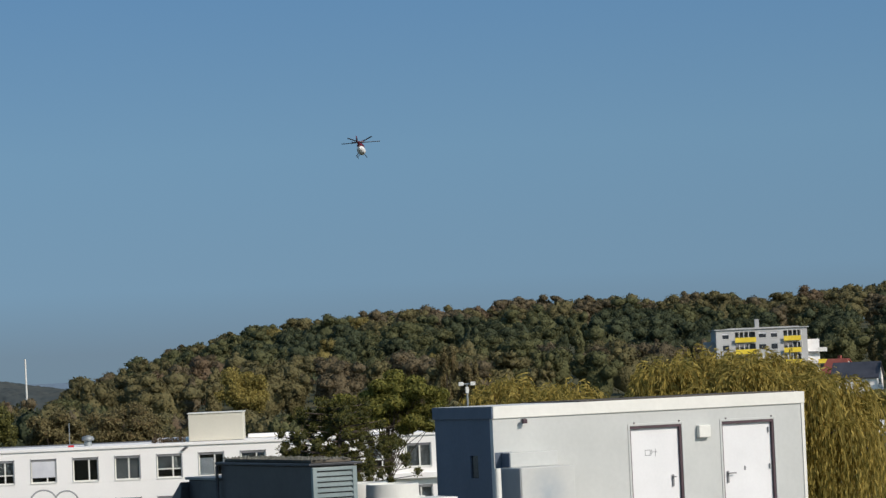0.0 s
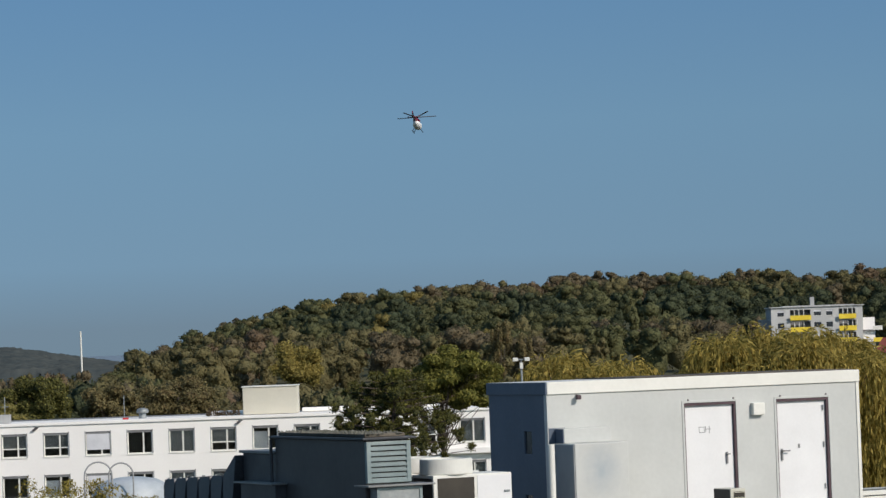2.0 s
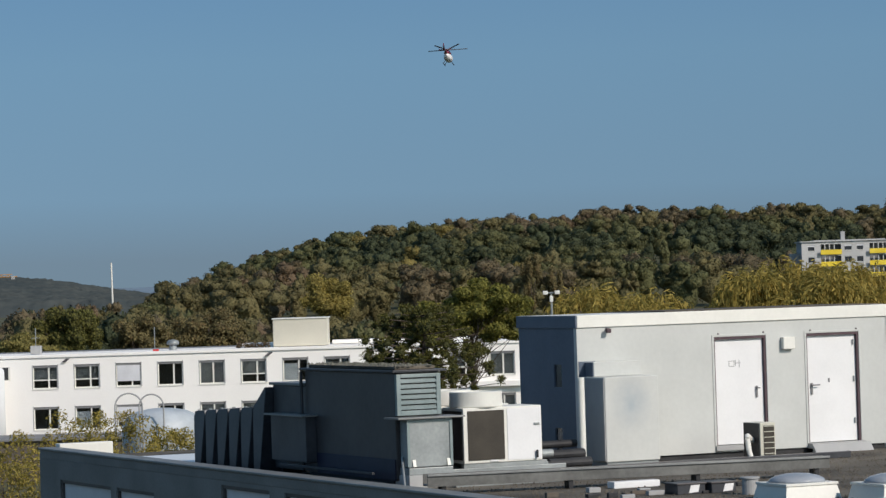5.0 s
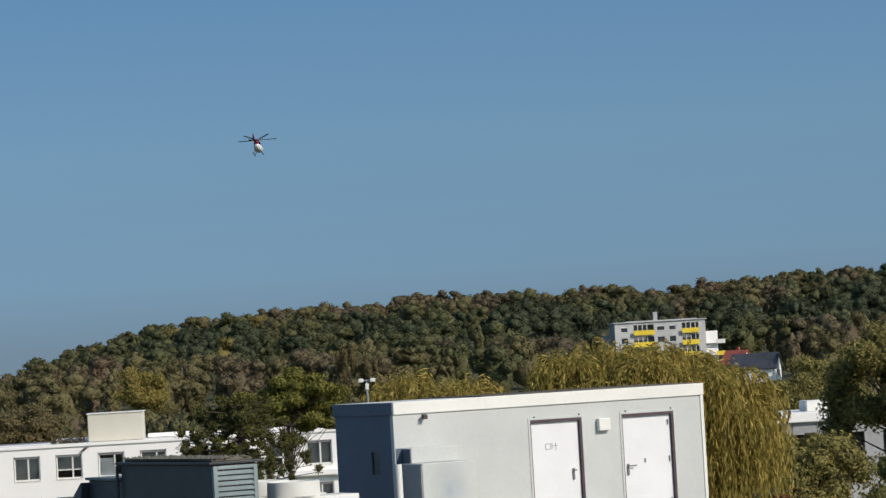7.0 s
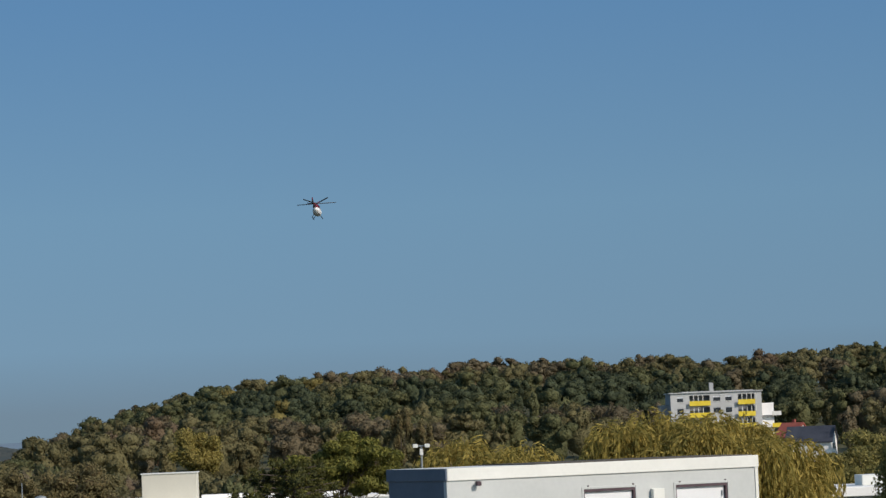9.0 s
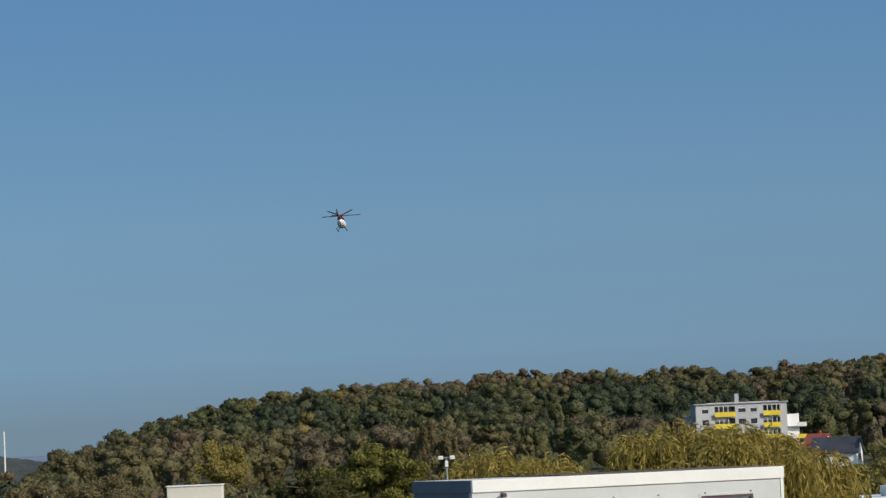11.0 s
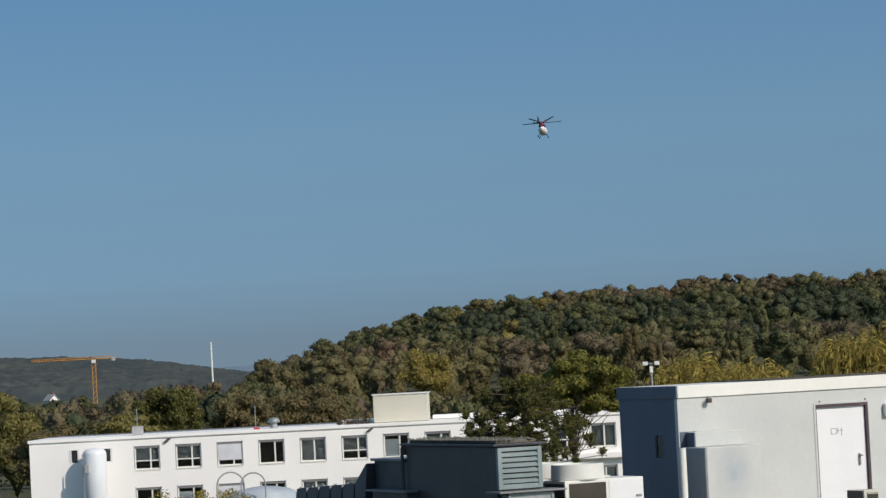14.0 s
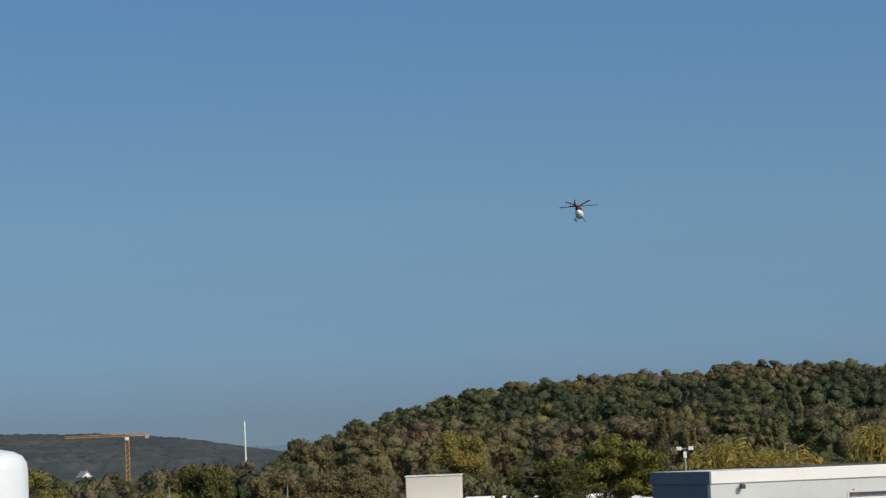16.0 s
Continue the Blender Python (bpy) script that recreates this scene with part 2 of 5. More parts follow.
def thing(name, base, label, category, site=None, group="", kind=""):
    """An empty at the thing's base; its parts are given in the coordinates of the site."""
    ob = new(name)
    ob.empty_display_size = 0.2
    ob.matrix_world = (site or Matrix.Identity(4)) @ Matrix.Translation(base)
    BASE[ob] = Vector(base)
    return tagged(ob, label, category, group, kind)


def part(name, bm, mat, parent, label="", smooth=False):
    """Links a bmesh as one mesh object under a thing or a part."""
    base = BASE[parent]
    bmesh.ops.translate(bm, vec=-base, verts=bm.verts)
    bmesh.ops.recalc_face_normals(bm, faces=bm.faces)
    me = bpy.data.meshes.new(name)
    bm.to_mesh(me)
    bm.free()
    if smooth:
        me.shade_smooth()
    me.materials.append(mat)
    ob = new(name, me)
    ob.parent = parent
    BASE[ob] = base
    return tagged(ob, label)


def solid(name, bm, mat, base, label, category, site=None, kind="", group="", smooth=False):
    """One mesh that is a thing by itself."""
    bmesh.ops.translate(bm, vec=-Vector(base), verts=bm.verts)
    bmesh.ops.recalc_face_normals(bm, faces=bm.faces)
    me = bpy.data.meshes.new(name)
    bm.to_mesh(me)
    bm.free()
    if smooth:
        me.shade_smooth()
    me.materials.append(mat)
    ob = new(name, me)
    ob.matrix_world = (site or Matrix.Identity(4)) @ Matrix.Translation(base)
    BASE[ob] = Vector(base)
    return tagged(ob, label, category, group, kind)


def box(x0, x1, y0, y1, z0, z1, bevel=0.0, bm=None):
    own = bmesh.new()
    bmesh.ops.create_cube(own, size=1)
    for v in own.verts:
        v.co = Vector(((x0 + x1) / 2 + v.co.x * (x1 - x0), (y0 + y1) / 2 + v.co.y * (y1 - y0), (z0 + z1) / 2 + v.co.z * (z1 - z0)))
    if bevel:
        bmesh.ops.bevel(own, geom=own.edges[:], offset=bevel, segments=2, affect="EDGES", profile=0.5)
    return joined(bm, own)


def joined(bm, own):
    if bm is None:
        return own
    me = bpy.data.meshes.new("tmp")
    own.to_mesh(me)
    own.free()
    bm.from_mesh(me)
    bpy.data.meshes.remove(me)
    return bm


def rod(a, b, r0, r1=None, sides=10, bm=None):
    """A round bar or cone from a to b."""
    a, b = Vector(a), Vector(b)
    own = bmesh.new()
    bmesh.ops.create_cone(own, cap_ends=True, segments=sides, radius1=r0, radius2=r0 if r1 is None else r1, depth=(b - a).length)
    own.transform(Matrix.Translation((a + b) / 2) @ (b - a).to_track_quat("Z", "Y").to_matrix().to_4x4())
    return joined(bm, own)


def lathe(cx, cy, profile, sides=28, bm=None):
    """A turned body about an upright axis; profile: (radius, height) from below."""
    own = bm or bmesh.new()
    rings = []
    for r, z in profile:
        rings.append([own.verts.new((cx + max(r, 1e-3) * math.cos(2 * math.pi * k / sides), cy + max(r, 1e-3) * math.sin(2 * math.pi * k / sides), z)) for k in range(sides)])
    for p, q in zip(rings, rings[1:]):
        for k in range(sides):
            own.faces.new((p[k], p[(k + 1) % sides], q[(k + 1) % sides], q[k]))
    own.faces.new(rings[0][::-1])
    own.faces.new(rings[-1])
    return own


def prism(poly, x0, x1, axis="x"):
    """A polygon of (a, b) pulled along one axis."""
    bm = bmesh.new()
    ends = []
    for x in (x0, x1):
        ends.append([bm.verts.new((x, a, b) if axis == "x" else (a, x, b) if axis == "y" else (a, b, x)) for a, b in poly])
    bm.faces.new(ends[0])
    bm.faces.new(ends[1][::-1])
    for k in range(len(poly)):
        j = (k + 1) % len(poly)
        bm.faces.new((ends[0][k], ends[0][j], ends[1][j], ends[1][k]))
    return bm


def pierced(x0, x1, z0, z1, y0, y1, openings):
    """An upright wall from x0 to x1 and z0 to z1, y0 to y1 thick, with openings (xa, xb, za, zb) right through it."""
    xs = sorted({x0, x1, *[o[0] for o in openings], *[o[1] for o in openings]})
    zs = sorted({z0, z1, *[o[2] for o in openings], *[o[3] for o in openings]})
    full = lambda i, k: 0 <= i < len(xs) - 1 and 0 <= k < len(zs) - 1 and not any(
        o[0] <= (xs[i] + xs[i + 1]) / 2 <= o[1] and o[2] <= (zs[k] + zs[k + 1]) / 2 <= o[3] for o in openings)
    bm = bmesh.new()
    made = {}

    def v(i, y, k):
        if (i, y, k) not in made:
            made[i, y, k] = bm.verts.new((xs[i], y, zs[k]))
        return made[i, y, k]
    for i in range(len(xs) - 1):
        for k in range(len(zs) - 1):
            if not full(i, k):
                continue
            for y in (y0, y1):
                bm.faces.new((v(i, y, k), v(i + 1, y, k), v(i + 1, y, k + 1), v(i, y, k + 1)))
            for di, dk, p, q in ((-1, 0, (i, k), (i, k + 1)), (1, 0, (i + 1, k), (i + 1, k + 1)), (0, -1, (i, k), (i + 1, k)), (0, 1, (i, k + 1), (i + 1, k + 1))):
                if not full(i + di, k + dk):
                    bm.faces.new((v(p[0], y0, p[1]), v(q[0], y0, q[1]), v(q[0], y1, q[1]), v(p[0], y1, p[1])))
    return bm


def quads_mesh(name, corners, mats, index=None, bodies=None, body_index=None):
    """A mesh of loose four-cornered leaves (n x 4 x 3) and, with them, smooth closed bodies (vertices, faces)."""
    n = len(corners)
    verts, faces = bodies if bodies is not None else (np.zeros((0, 3)), np.zeros((0, 4), int))
    m = len(faces)
    me = bpy.data.meshes.new(name)
    me.vertices.add(4 * n + len(verts))
    me.vertices.foreach_set("co", np.concatenate([np.reshape(corners, (-1, 3)), verts]).astype(np.float32).ravel())
    me.loops.add(4 * (n + m))
    me.loops.foreach_set("vertex_index", np.concatenate([np.arange(4 * n), 4 * n + faces.ravel()]).astype(np.int32))
    me.polygons.add(n + m)
    me.polygons.foreach_set("loop_start", np.arange(0, 4 * (n + m), 4, dtype=np.int32))
    tone = np.zeros(n + m, np.int32)
    if index is not None:
        tone[:n] = index
    if body_index is not None:
        tone[n:] = body_index
    me.polygons.foreach_set("material_index", tone)
    for mat in mats:
        me.materials.append(mat)
    me.update(calc_edges=True)
    me.validate()
    me.polygons.foreach_set("use_smooth", np.arange(n + m) >= n)
    return me


def leaves(rng, at, long, wide, lean=None, out=None, loose=0.32):
    """Four-cornered leaves at the points, of the given half length and half width, turned at random, hanging along lean or lying across out."""
    n = len(at)
    a = rng.normal(size=(n, 3))
    if out is not None:
        face = out + loose * rng.normal(size=(n, 3))
        a = np.cross(face, a)
        a /= np.linalg.norm(a, axis=1)[:, None]
        b = np.cross(face, a)
        b /= np.linalg.norm(b, axis=1)[:, None]
        a, b = a * np.reshape(long, (-1, 1)), b * np.reshape(wide, (-1, 1))
        return np.stack([at - a, at + b * 0.9 - 0.1 * a, at + a, at - b * 0.9 + 0.1 * a], 1)
    a /= np.linalg.norm(a, axis=1)[:, None]
    if lean is not None:
        a = lean + 0.25 * a
        a /= np.linalg.norm(a, axis=1)[:, None]
    b = np.cross(a, rng.normal(size=(n, 3)))
    b /= np.linalg.norm(b, axis=1)[:, None]
    a, b = a * np.reshape(long, (-1, 1)), b * np.reshape(wide, (-1, 1))
    return np.stack([at - a, at + b * 0.9 - 0.1 * a, at + a, at - b * 0.9 + 0.1 * a], 1)


def cloud(rng, centre, radius, tall, lumps, count, small=(0.32, 0.52), spread=(0.4, 0.72), hollow=0.85, upright=1.0, reach=1.28):
    """Points on the skins of the lumps of an uneven crown, the way out at each, and the lumps themselves."""
    d = rng.normal(size=(lumps, 3))
    d[:, 2] += 0.15
    d /= np.linalg.norm(d, axis=1)[:, None]
    span = np.array([radius, radius, tall])
    c = np.asarray(centre) + d * rng.uniform(*spread, (lumps, 1)) * span
    size = rng.uniform(*small, (lumps, 1)) * np.array([1, 1, upright])
    pick = rng.integers(0, lumps, count)
    e = rng.normal(size=(count, 3))
    e[:, 2] += 0.4
    e /= np.linalg.norm(e, axis=1)[:, None]
    at = c[pick] + e * size[pick] * span * rng.uniform(hollow, reach, (count, 1))
    return at, e, c, size * span


def hulls(rng, centres, spans, rings=5, sides=8):
    """The closed, uneven inner bodies of lumps: vertices and four-cornered faces."""
    th = np.linspace(0.12, math.pi - 0.12, rings + 1)
    ph = np.arange(sides) * 2 * math.pi / sides
    p = np.array([[(math.sin(t) * math.cos(f), math.sin(t) * math.sin(f), math.cos(t)) for f in ph] for t in th]).reshape(-1, 3)
    one = np.array([[i * sides + k, (i + 1) * sides + k, (i + 1) * sides + (k + 1) % sides, i * sides + (k + 1) % sides] for i in range(rings) for k in range(sides)])
    count = len(centres)
    wobble = rng.uniform(0.72, 1.22, (count, len(p), 1))
    verts = (centres[:, None, :] + p[None] * wobble * spans[:, None, :]).reshape(-1, 3)
    faces = (one[None] + (np.arange(count) * len(p))[:, None, None]).reshape(-1, 4)
    return verts, faces


# ---- ground, hill and distant ridges ----
CREST = [(-0.30, -0.004), (-0.13, -0.006), (-0.105, -0.004), (-0.0975, -0.0010), (-0.0926, 0.0020), (-0.0868, 0.0044), (-0.0797, 0.0077), (-0.0707, 0.0107), (-0.0618, 0.0133), (-0.0528, 0.0157), (-0.0473, 0.0172), (-0.0329, 0.0184),
         (-0.0095, 0.0199), (0.0175, 0.0212), (0.048, 0.0225), (0.0768, 0.0226), (0.1108, 0.0217), (0.128, 0.0196), (0.1363, 0.0222), (0.1728, 0.0240), (0.22, 0.0232), (0.30, 0.022)]
RIDGE = [(-0.40, 0.0090), (-0.1884, 0.0083), (-0.1612, 0.0076), (-0.134, 0.0054), (-0.1179, 0.0026), (-0.105, 0.0004), (-0.09, -0.002), (0.4, -0.002)]
HILL_Y, TREE = 1280.0, 15.0


def along(table, s):
    return float(np.interp(s, [p[0] for p in table], [p[1] for p in table]))


def ease(t):
    t = min(max(t, 0.0), 1.0)
    return t * t * (3 - 2 * t)


def land(x, y):
    """The height of the ground."""
    s = x / max(y, 1.0)
    crest = EYE + along(CREST, s) * HILL_Y - TREE
    z = max(crest, 0.0) * (ease((y - 560) / (HILL_Y - 560)) if y < HILL_Y else 1 - 0.5 * ease((y - HILL_Y) / 700))
    far = max(EYE + along(RIDGE, s) * 2900 - 9, 0.0)
    z = max(z, far * ease((y - 1900) / 1000) * (1 - ease((y - 2950) / 900)))
    return z


ground_bm = bmesh.new()
ys = [-400, -100, 20, 60, 100, 160, 240, 340, 450] + list(range(540, 1400, 40)) + list(range(1400, 4901, 125))
cols = 90
rows_of = []
for y in ys:
    half = max(300.0, 0.42 * y)
    rows_of.append([ground_bm.verts.new((half * (2 * k / cols - 1), y, land(half * (2 * k / cols - 1), y))) for k in range(cols + 1)])
for p, q in zip(rows_of, rows_of[1:]):
    for k in range(cols):
        ground_bm.faces.new((p[k], p[k + 1], q[k + 1], q[k]))
solid("ground", ground_bm, MEADOW, (0, 0, 0), "rolling autumn land rising to a wooded hill", "ground", kind="structure", smooth=True)
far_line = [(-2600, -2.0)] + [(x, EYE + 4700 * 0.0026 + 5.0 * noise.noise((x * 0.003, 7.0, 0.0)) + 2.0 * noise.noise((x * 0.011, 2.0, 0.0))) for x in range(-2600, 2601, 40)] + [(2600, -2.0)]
solid("backdrop", prism(far_line, 4700, 4720, "y"), HAZED_HILLS, (0, 4710, 0), "low distant hills with blue haze painted into their colour", "hills", kind="structure")


def woods(name, label, spots, count, clump, seed, mats=WOOD_TONES, cores=SHADED_CORES, low=0.2, fine=(3, 6), lumps=(14, 22)):
    """One mesh of many crowns; spots: x, y, z of the foot, radius, height, share of the height that is crown, tone."""
    rng = np.random.default_rng(seed)
    corners, tones, bodies, body_tones, start = [], [], [], [], 0
    for x, y, z, r, h, share, tone in spots:
        tall = h * share
        n = int(count * (r / 5.0) ** 1.5)
        at, out, c, span = cloud(rng, (x, y, z + h - tall), r, tall, int(rng.integers(*lumps)), n, (0.14, 0.36), (0.30, 0.80), 0.70, 1.0, 1.12)
        corners.append(leaves(rng, at, rng.uniform(0.5, 1.2, n) * clump, rng.uniform(0.4, 0.9, n) * clump, out=out, loose=0.7))
        t = np.full(n, tone)
        odd = rng.random(n) < 0.05
        t[odd] = np.clip(tone + rng.integers(-1, 2, odd.sum()), 0, len(mats) - 1)
        tones.append(t)
        below = rng.normal(size=(int(n * low), 3)) * np.array([1, 1, 0.8])
        below /= np.linalg.norm(below, axis=1)[:, None]
        body = np.array([r * 0.56, r * 0.56, h * 0.36])
        corners.append(leaves(rng, np.array([x, y, z + h * 0.5]) + below * body * 1.02, rng.uniform(0.7, 1.3, int(n * low)) * clump, rng.uniform(0.5, 0.9, int(n * low)) * clump, out=below, loose=0.7))
        tones.append(np.full(int(n * low), tone))
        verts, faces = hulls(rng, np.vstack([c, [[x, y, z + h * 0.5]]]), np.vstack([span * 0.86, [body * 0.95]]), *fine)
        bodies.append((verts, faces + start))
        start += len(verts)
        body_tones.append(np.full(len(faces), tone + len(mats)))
    whole = (np.concatenate([b[0] for b in bodies]), np.concatenate([b[1] for b in bodies]))
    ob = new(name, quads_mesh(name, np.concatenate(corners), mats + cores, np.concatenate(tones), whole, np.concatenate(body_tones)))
    return tagged(ob, label, "woods", kind="stuff")


rng = np.random.default_rng(4)
spots = []
for y in np.arange(690, 1300, 38):
    x = -0.135 * y + rng.uniform(0, 8)
    up = (y - 690) / 590
    while x < 0.235 * y:
        s = x / y
        z = land(x, y)
        if (z > 3.2 or s > -0.1) and not (66 < x < 122 and y < 770):
            patch = noise.noise((x * 0.010, y * 0.006, 3.0)) + 0.5 * noise.noise((x * 0.03, y * 0.012, 9.0))
            # olive and brown on the spur and along the crest, a belt of deep green between, olive at the foot
            mean = 2.35 if s < -0.045 else 0.75 if 0.25 < up < 0.66 else 1.75 if up >= 0.66 else 1.9
            tone = int(np.clip(round(mean + 3.2 * patch + rng.normal() * 0.45), 0, 4))
            if rng.random() < 0.01:
                tone = 5
            r = rng.uniform(3.4, 9.2)
            tall = TREE * rng.uniform(0.94, 1.10) + (r - 7) * 0.4
            if z < 3.2:  # low scrub where the hill runs out
                tall = max(min(tall, EYE + 0.9 * along(CREST, s) * y - z + 1.0 + rng.normal() * 0.8), 8.0)
            spots.append((x + rng.normal() * 2, y + rng.uniform(-17, 17), z - 1.0, r, tall, rng.uniform(0.26, 0.40), tone))
        x += rng.uniform(7.5, 14.0)
woods("hill_woods", "dense autumn woods of green, olive and brown crowns covering the hill", spots, 600, 0.40, 11, lumps=(13, 20))

# trees at the foot of the hill, behind the white building
spots = []
for y in np.arange(310, 640, 42):
    x = -0.215 * y
    while x < 0.235 * y:
        top = EYE + (-0.0038 if -0.128 < x / y < -0.09 else -0.0065 if x < 0 and x / y < -0.09 else -0.0100) * y + (1.8 if y > 430 else 1) * rng.normal() * 0.5
        if 0.13 < x / y < 0.17:
            top -= 0.006 * y
        tone = int(np.clip(round(2.1 + rng.normal() * 1.1), 0, 4))
        spots.append((x, y + rng.uniform(-16, 16), land(x, y), rng.uniform(3.0, 5.5), max(top, 6.0), rng.uniform(0.4, 0.5), tone))
        x += rng.uniform(5.0, 8.5)
for y in (720, 840, 980, 1120):
    x = -0.21 * y
    while x < -0.098 * y:
        spots.append((x, y + rng.uniform(-30, 30), land(x, y), rng.uniform(4, 6.5), rng.uniform(5.5, 8.0) if x < -0.14 * y else rng.uniform(9.0, 10.8), 0.45, int(rng.integers(0, 4))))
        x += rng.uniform(9, 15)
woods("valley_woods", "mixed autumn trees on the low land below the hill", spots, 620, 0.27, 12, low=0.4, lumps=(9, 14))

bm = bmesh.new()
rows_of = []
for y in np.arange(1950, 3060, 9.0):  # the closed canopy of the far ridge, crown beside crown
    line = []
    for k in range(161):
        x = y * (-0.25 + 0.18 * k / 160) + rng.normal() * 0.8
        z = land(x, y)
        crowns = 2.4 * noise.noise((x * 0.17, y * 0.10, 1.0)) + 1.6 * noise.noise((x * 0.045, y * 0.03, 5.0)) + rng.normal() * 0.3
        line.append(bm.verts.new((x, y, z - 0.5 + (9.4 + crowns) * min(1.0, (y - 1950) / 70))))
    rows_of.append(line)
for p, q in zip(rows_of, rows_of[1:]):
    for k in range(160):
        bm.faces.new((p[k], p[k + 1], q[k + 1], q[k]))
solid("far_woods", bm, HAZED_CANOPY, (0, 0, 0), "grey-green woods on the distant ridge, haze painted into their colour", "woods", kind="stuff", smooth=True)

# ---- the flat-roofed building in front ----
A = 25.0
ROOF = 9.0
SITE = pose(1.964, 58.0, ROOF, 0, 0, A)

bm = prism([(-6.0, -14.0), (10.2, -14.0), (8.7, -5.0), (8.3, 1.6), (6.9, 1.6), (6.9, 13.0), (-6.0, 13.0)], -0.3, -0.02, "z")
solid("roof_deck", bm, GRAVEL, (0, 0, -0.3), "flat roof covered with dark brown gravel", "flat roof", SITE, kind="structure")
bm = pierced(-13.0, 14.0, -9.0, -0.02, 0, 0.3, [(-11.6, -8.3, -2.0, -0.42), (-7.95, -5.7, -2.0, -0.42), (-2.0, 0.4, -2.0, -0.1), (1.1, 3.3, -2.0, -0.1)])
bm.transform(pose(-6.3, 0, 0, 0, 0, -90))
wall = solid("wall_west", bm, DARK_WALL, (-6.3, 0, -9), "dark grey side wall of the flat-roofed building", "wall", SITE, kind="structure")
bm = box(-6.3, -5.95, -14.0, 13.0, -0.02, 0.15, 0.01)
solid("parapet_wall", bm, DARK_WALL, (-6.1, 0, -0.02), "low dark parapet wall along the roof edge", "parapet", SITE, kind="structure")
bm = box(-6.33, -5.92, -14.0, 13.03, 0.151, 0.2, 0.015)
solid("parapet", bm, FASCIA, (-6.1, 0, -0.02), "low parapet capped with grey sheet metal", "parapet", SITE, kind="structure")

# ---- plant hut ----
hut = thing("plant_hut", (0, 0, -0.02), "white panel-clad plant hut with two white doors on the flat roof", "hut", SITE)
L, W, H = 6.73, 2.43, 2.72
doors = [(2.88, 4.0, 0.21, 2.25), (4.89, 6.05, 0.16, 2.25)]
part("wall", pierced(0, L, 0.085, H - 0.2, 0, 0.12, doors), WHITE_PANEL, hut)
# left wall and its fascia are darker and bluer than the white ones
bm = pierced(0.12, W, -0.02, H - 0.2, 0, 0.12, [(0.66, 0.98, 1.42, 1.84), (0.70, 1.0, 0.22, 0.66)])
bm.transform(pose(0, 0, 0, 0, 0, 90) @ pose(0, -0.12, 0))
part("wall", bm, SLATE_AND_SHADE, hut, "slate-blue side wall")
part("wall", box(L - 0.12, L, 0.12, W, -0.02, H - 0.2), WHITE_PANEL, hut)
part("wall", box(0.12, L - 0.12, W - 0.12, W, -0.02, H - 0.2), WHITE_PANEL, hut)
part("roof", box(0.0, L + 0.03, -0.035, W + 0.03, H - 0.2, H + 0.03, 0.012), WHITE_TRIM, hut, "white roof with a deep fascia")
part("fascia", box(-0.035, -0.002, -0.033, W + 0.03, H - 0.2, H + 0.028, 0.006), SLATE_AND_SHADE, hut, "slate-blue side fascia")
part("roof_gravel", box(1.9, L - 0.06, 0.07, W - 0.05, H + 0.031, H + 0.05, 0.006), GRAVEL, hut, "dark brown gravel on the roof")
part("corner_post", box(L - 0.05, L + 0.02, -0.02, 0.03, -0.02, H - 0.2, 0.006), WHITE_TRIM, hut)
# black strip set back under the wall, standing for the shaded gap there
part("plinth", box(0.13, L - 0.13, 0.05, 0.119, -0.02, 0.084), RUBBER, hut, "black recessed strip standing for the shaded gap below")
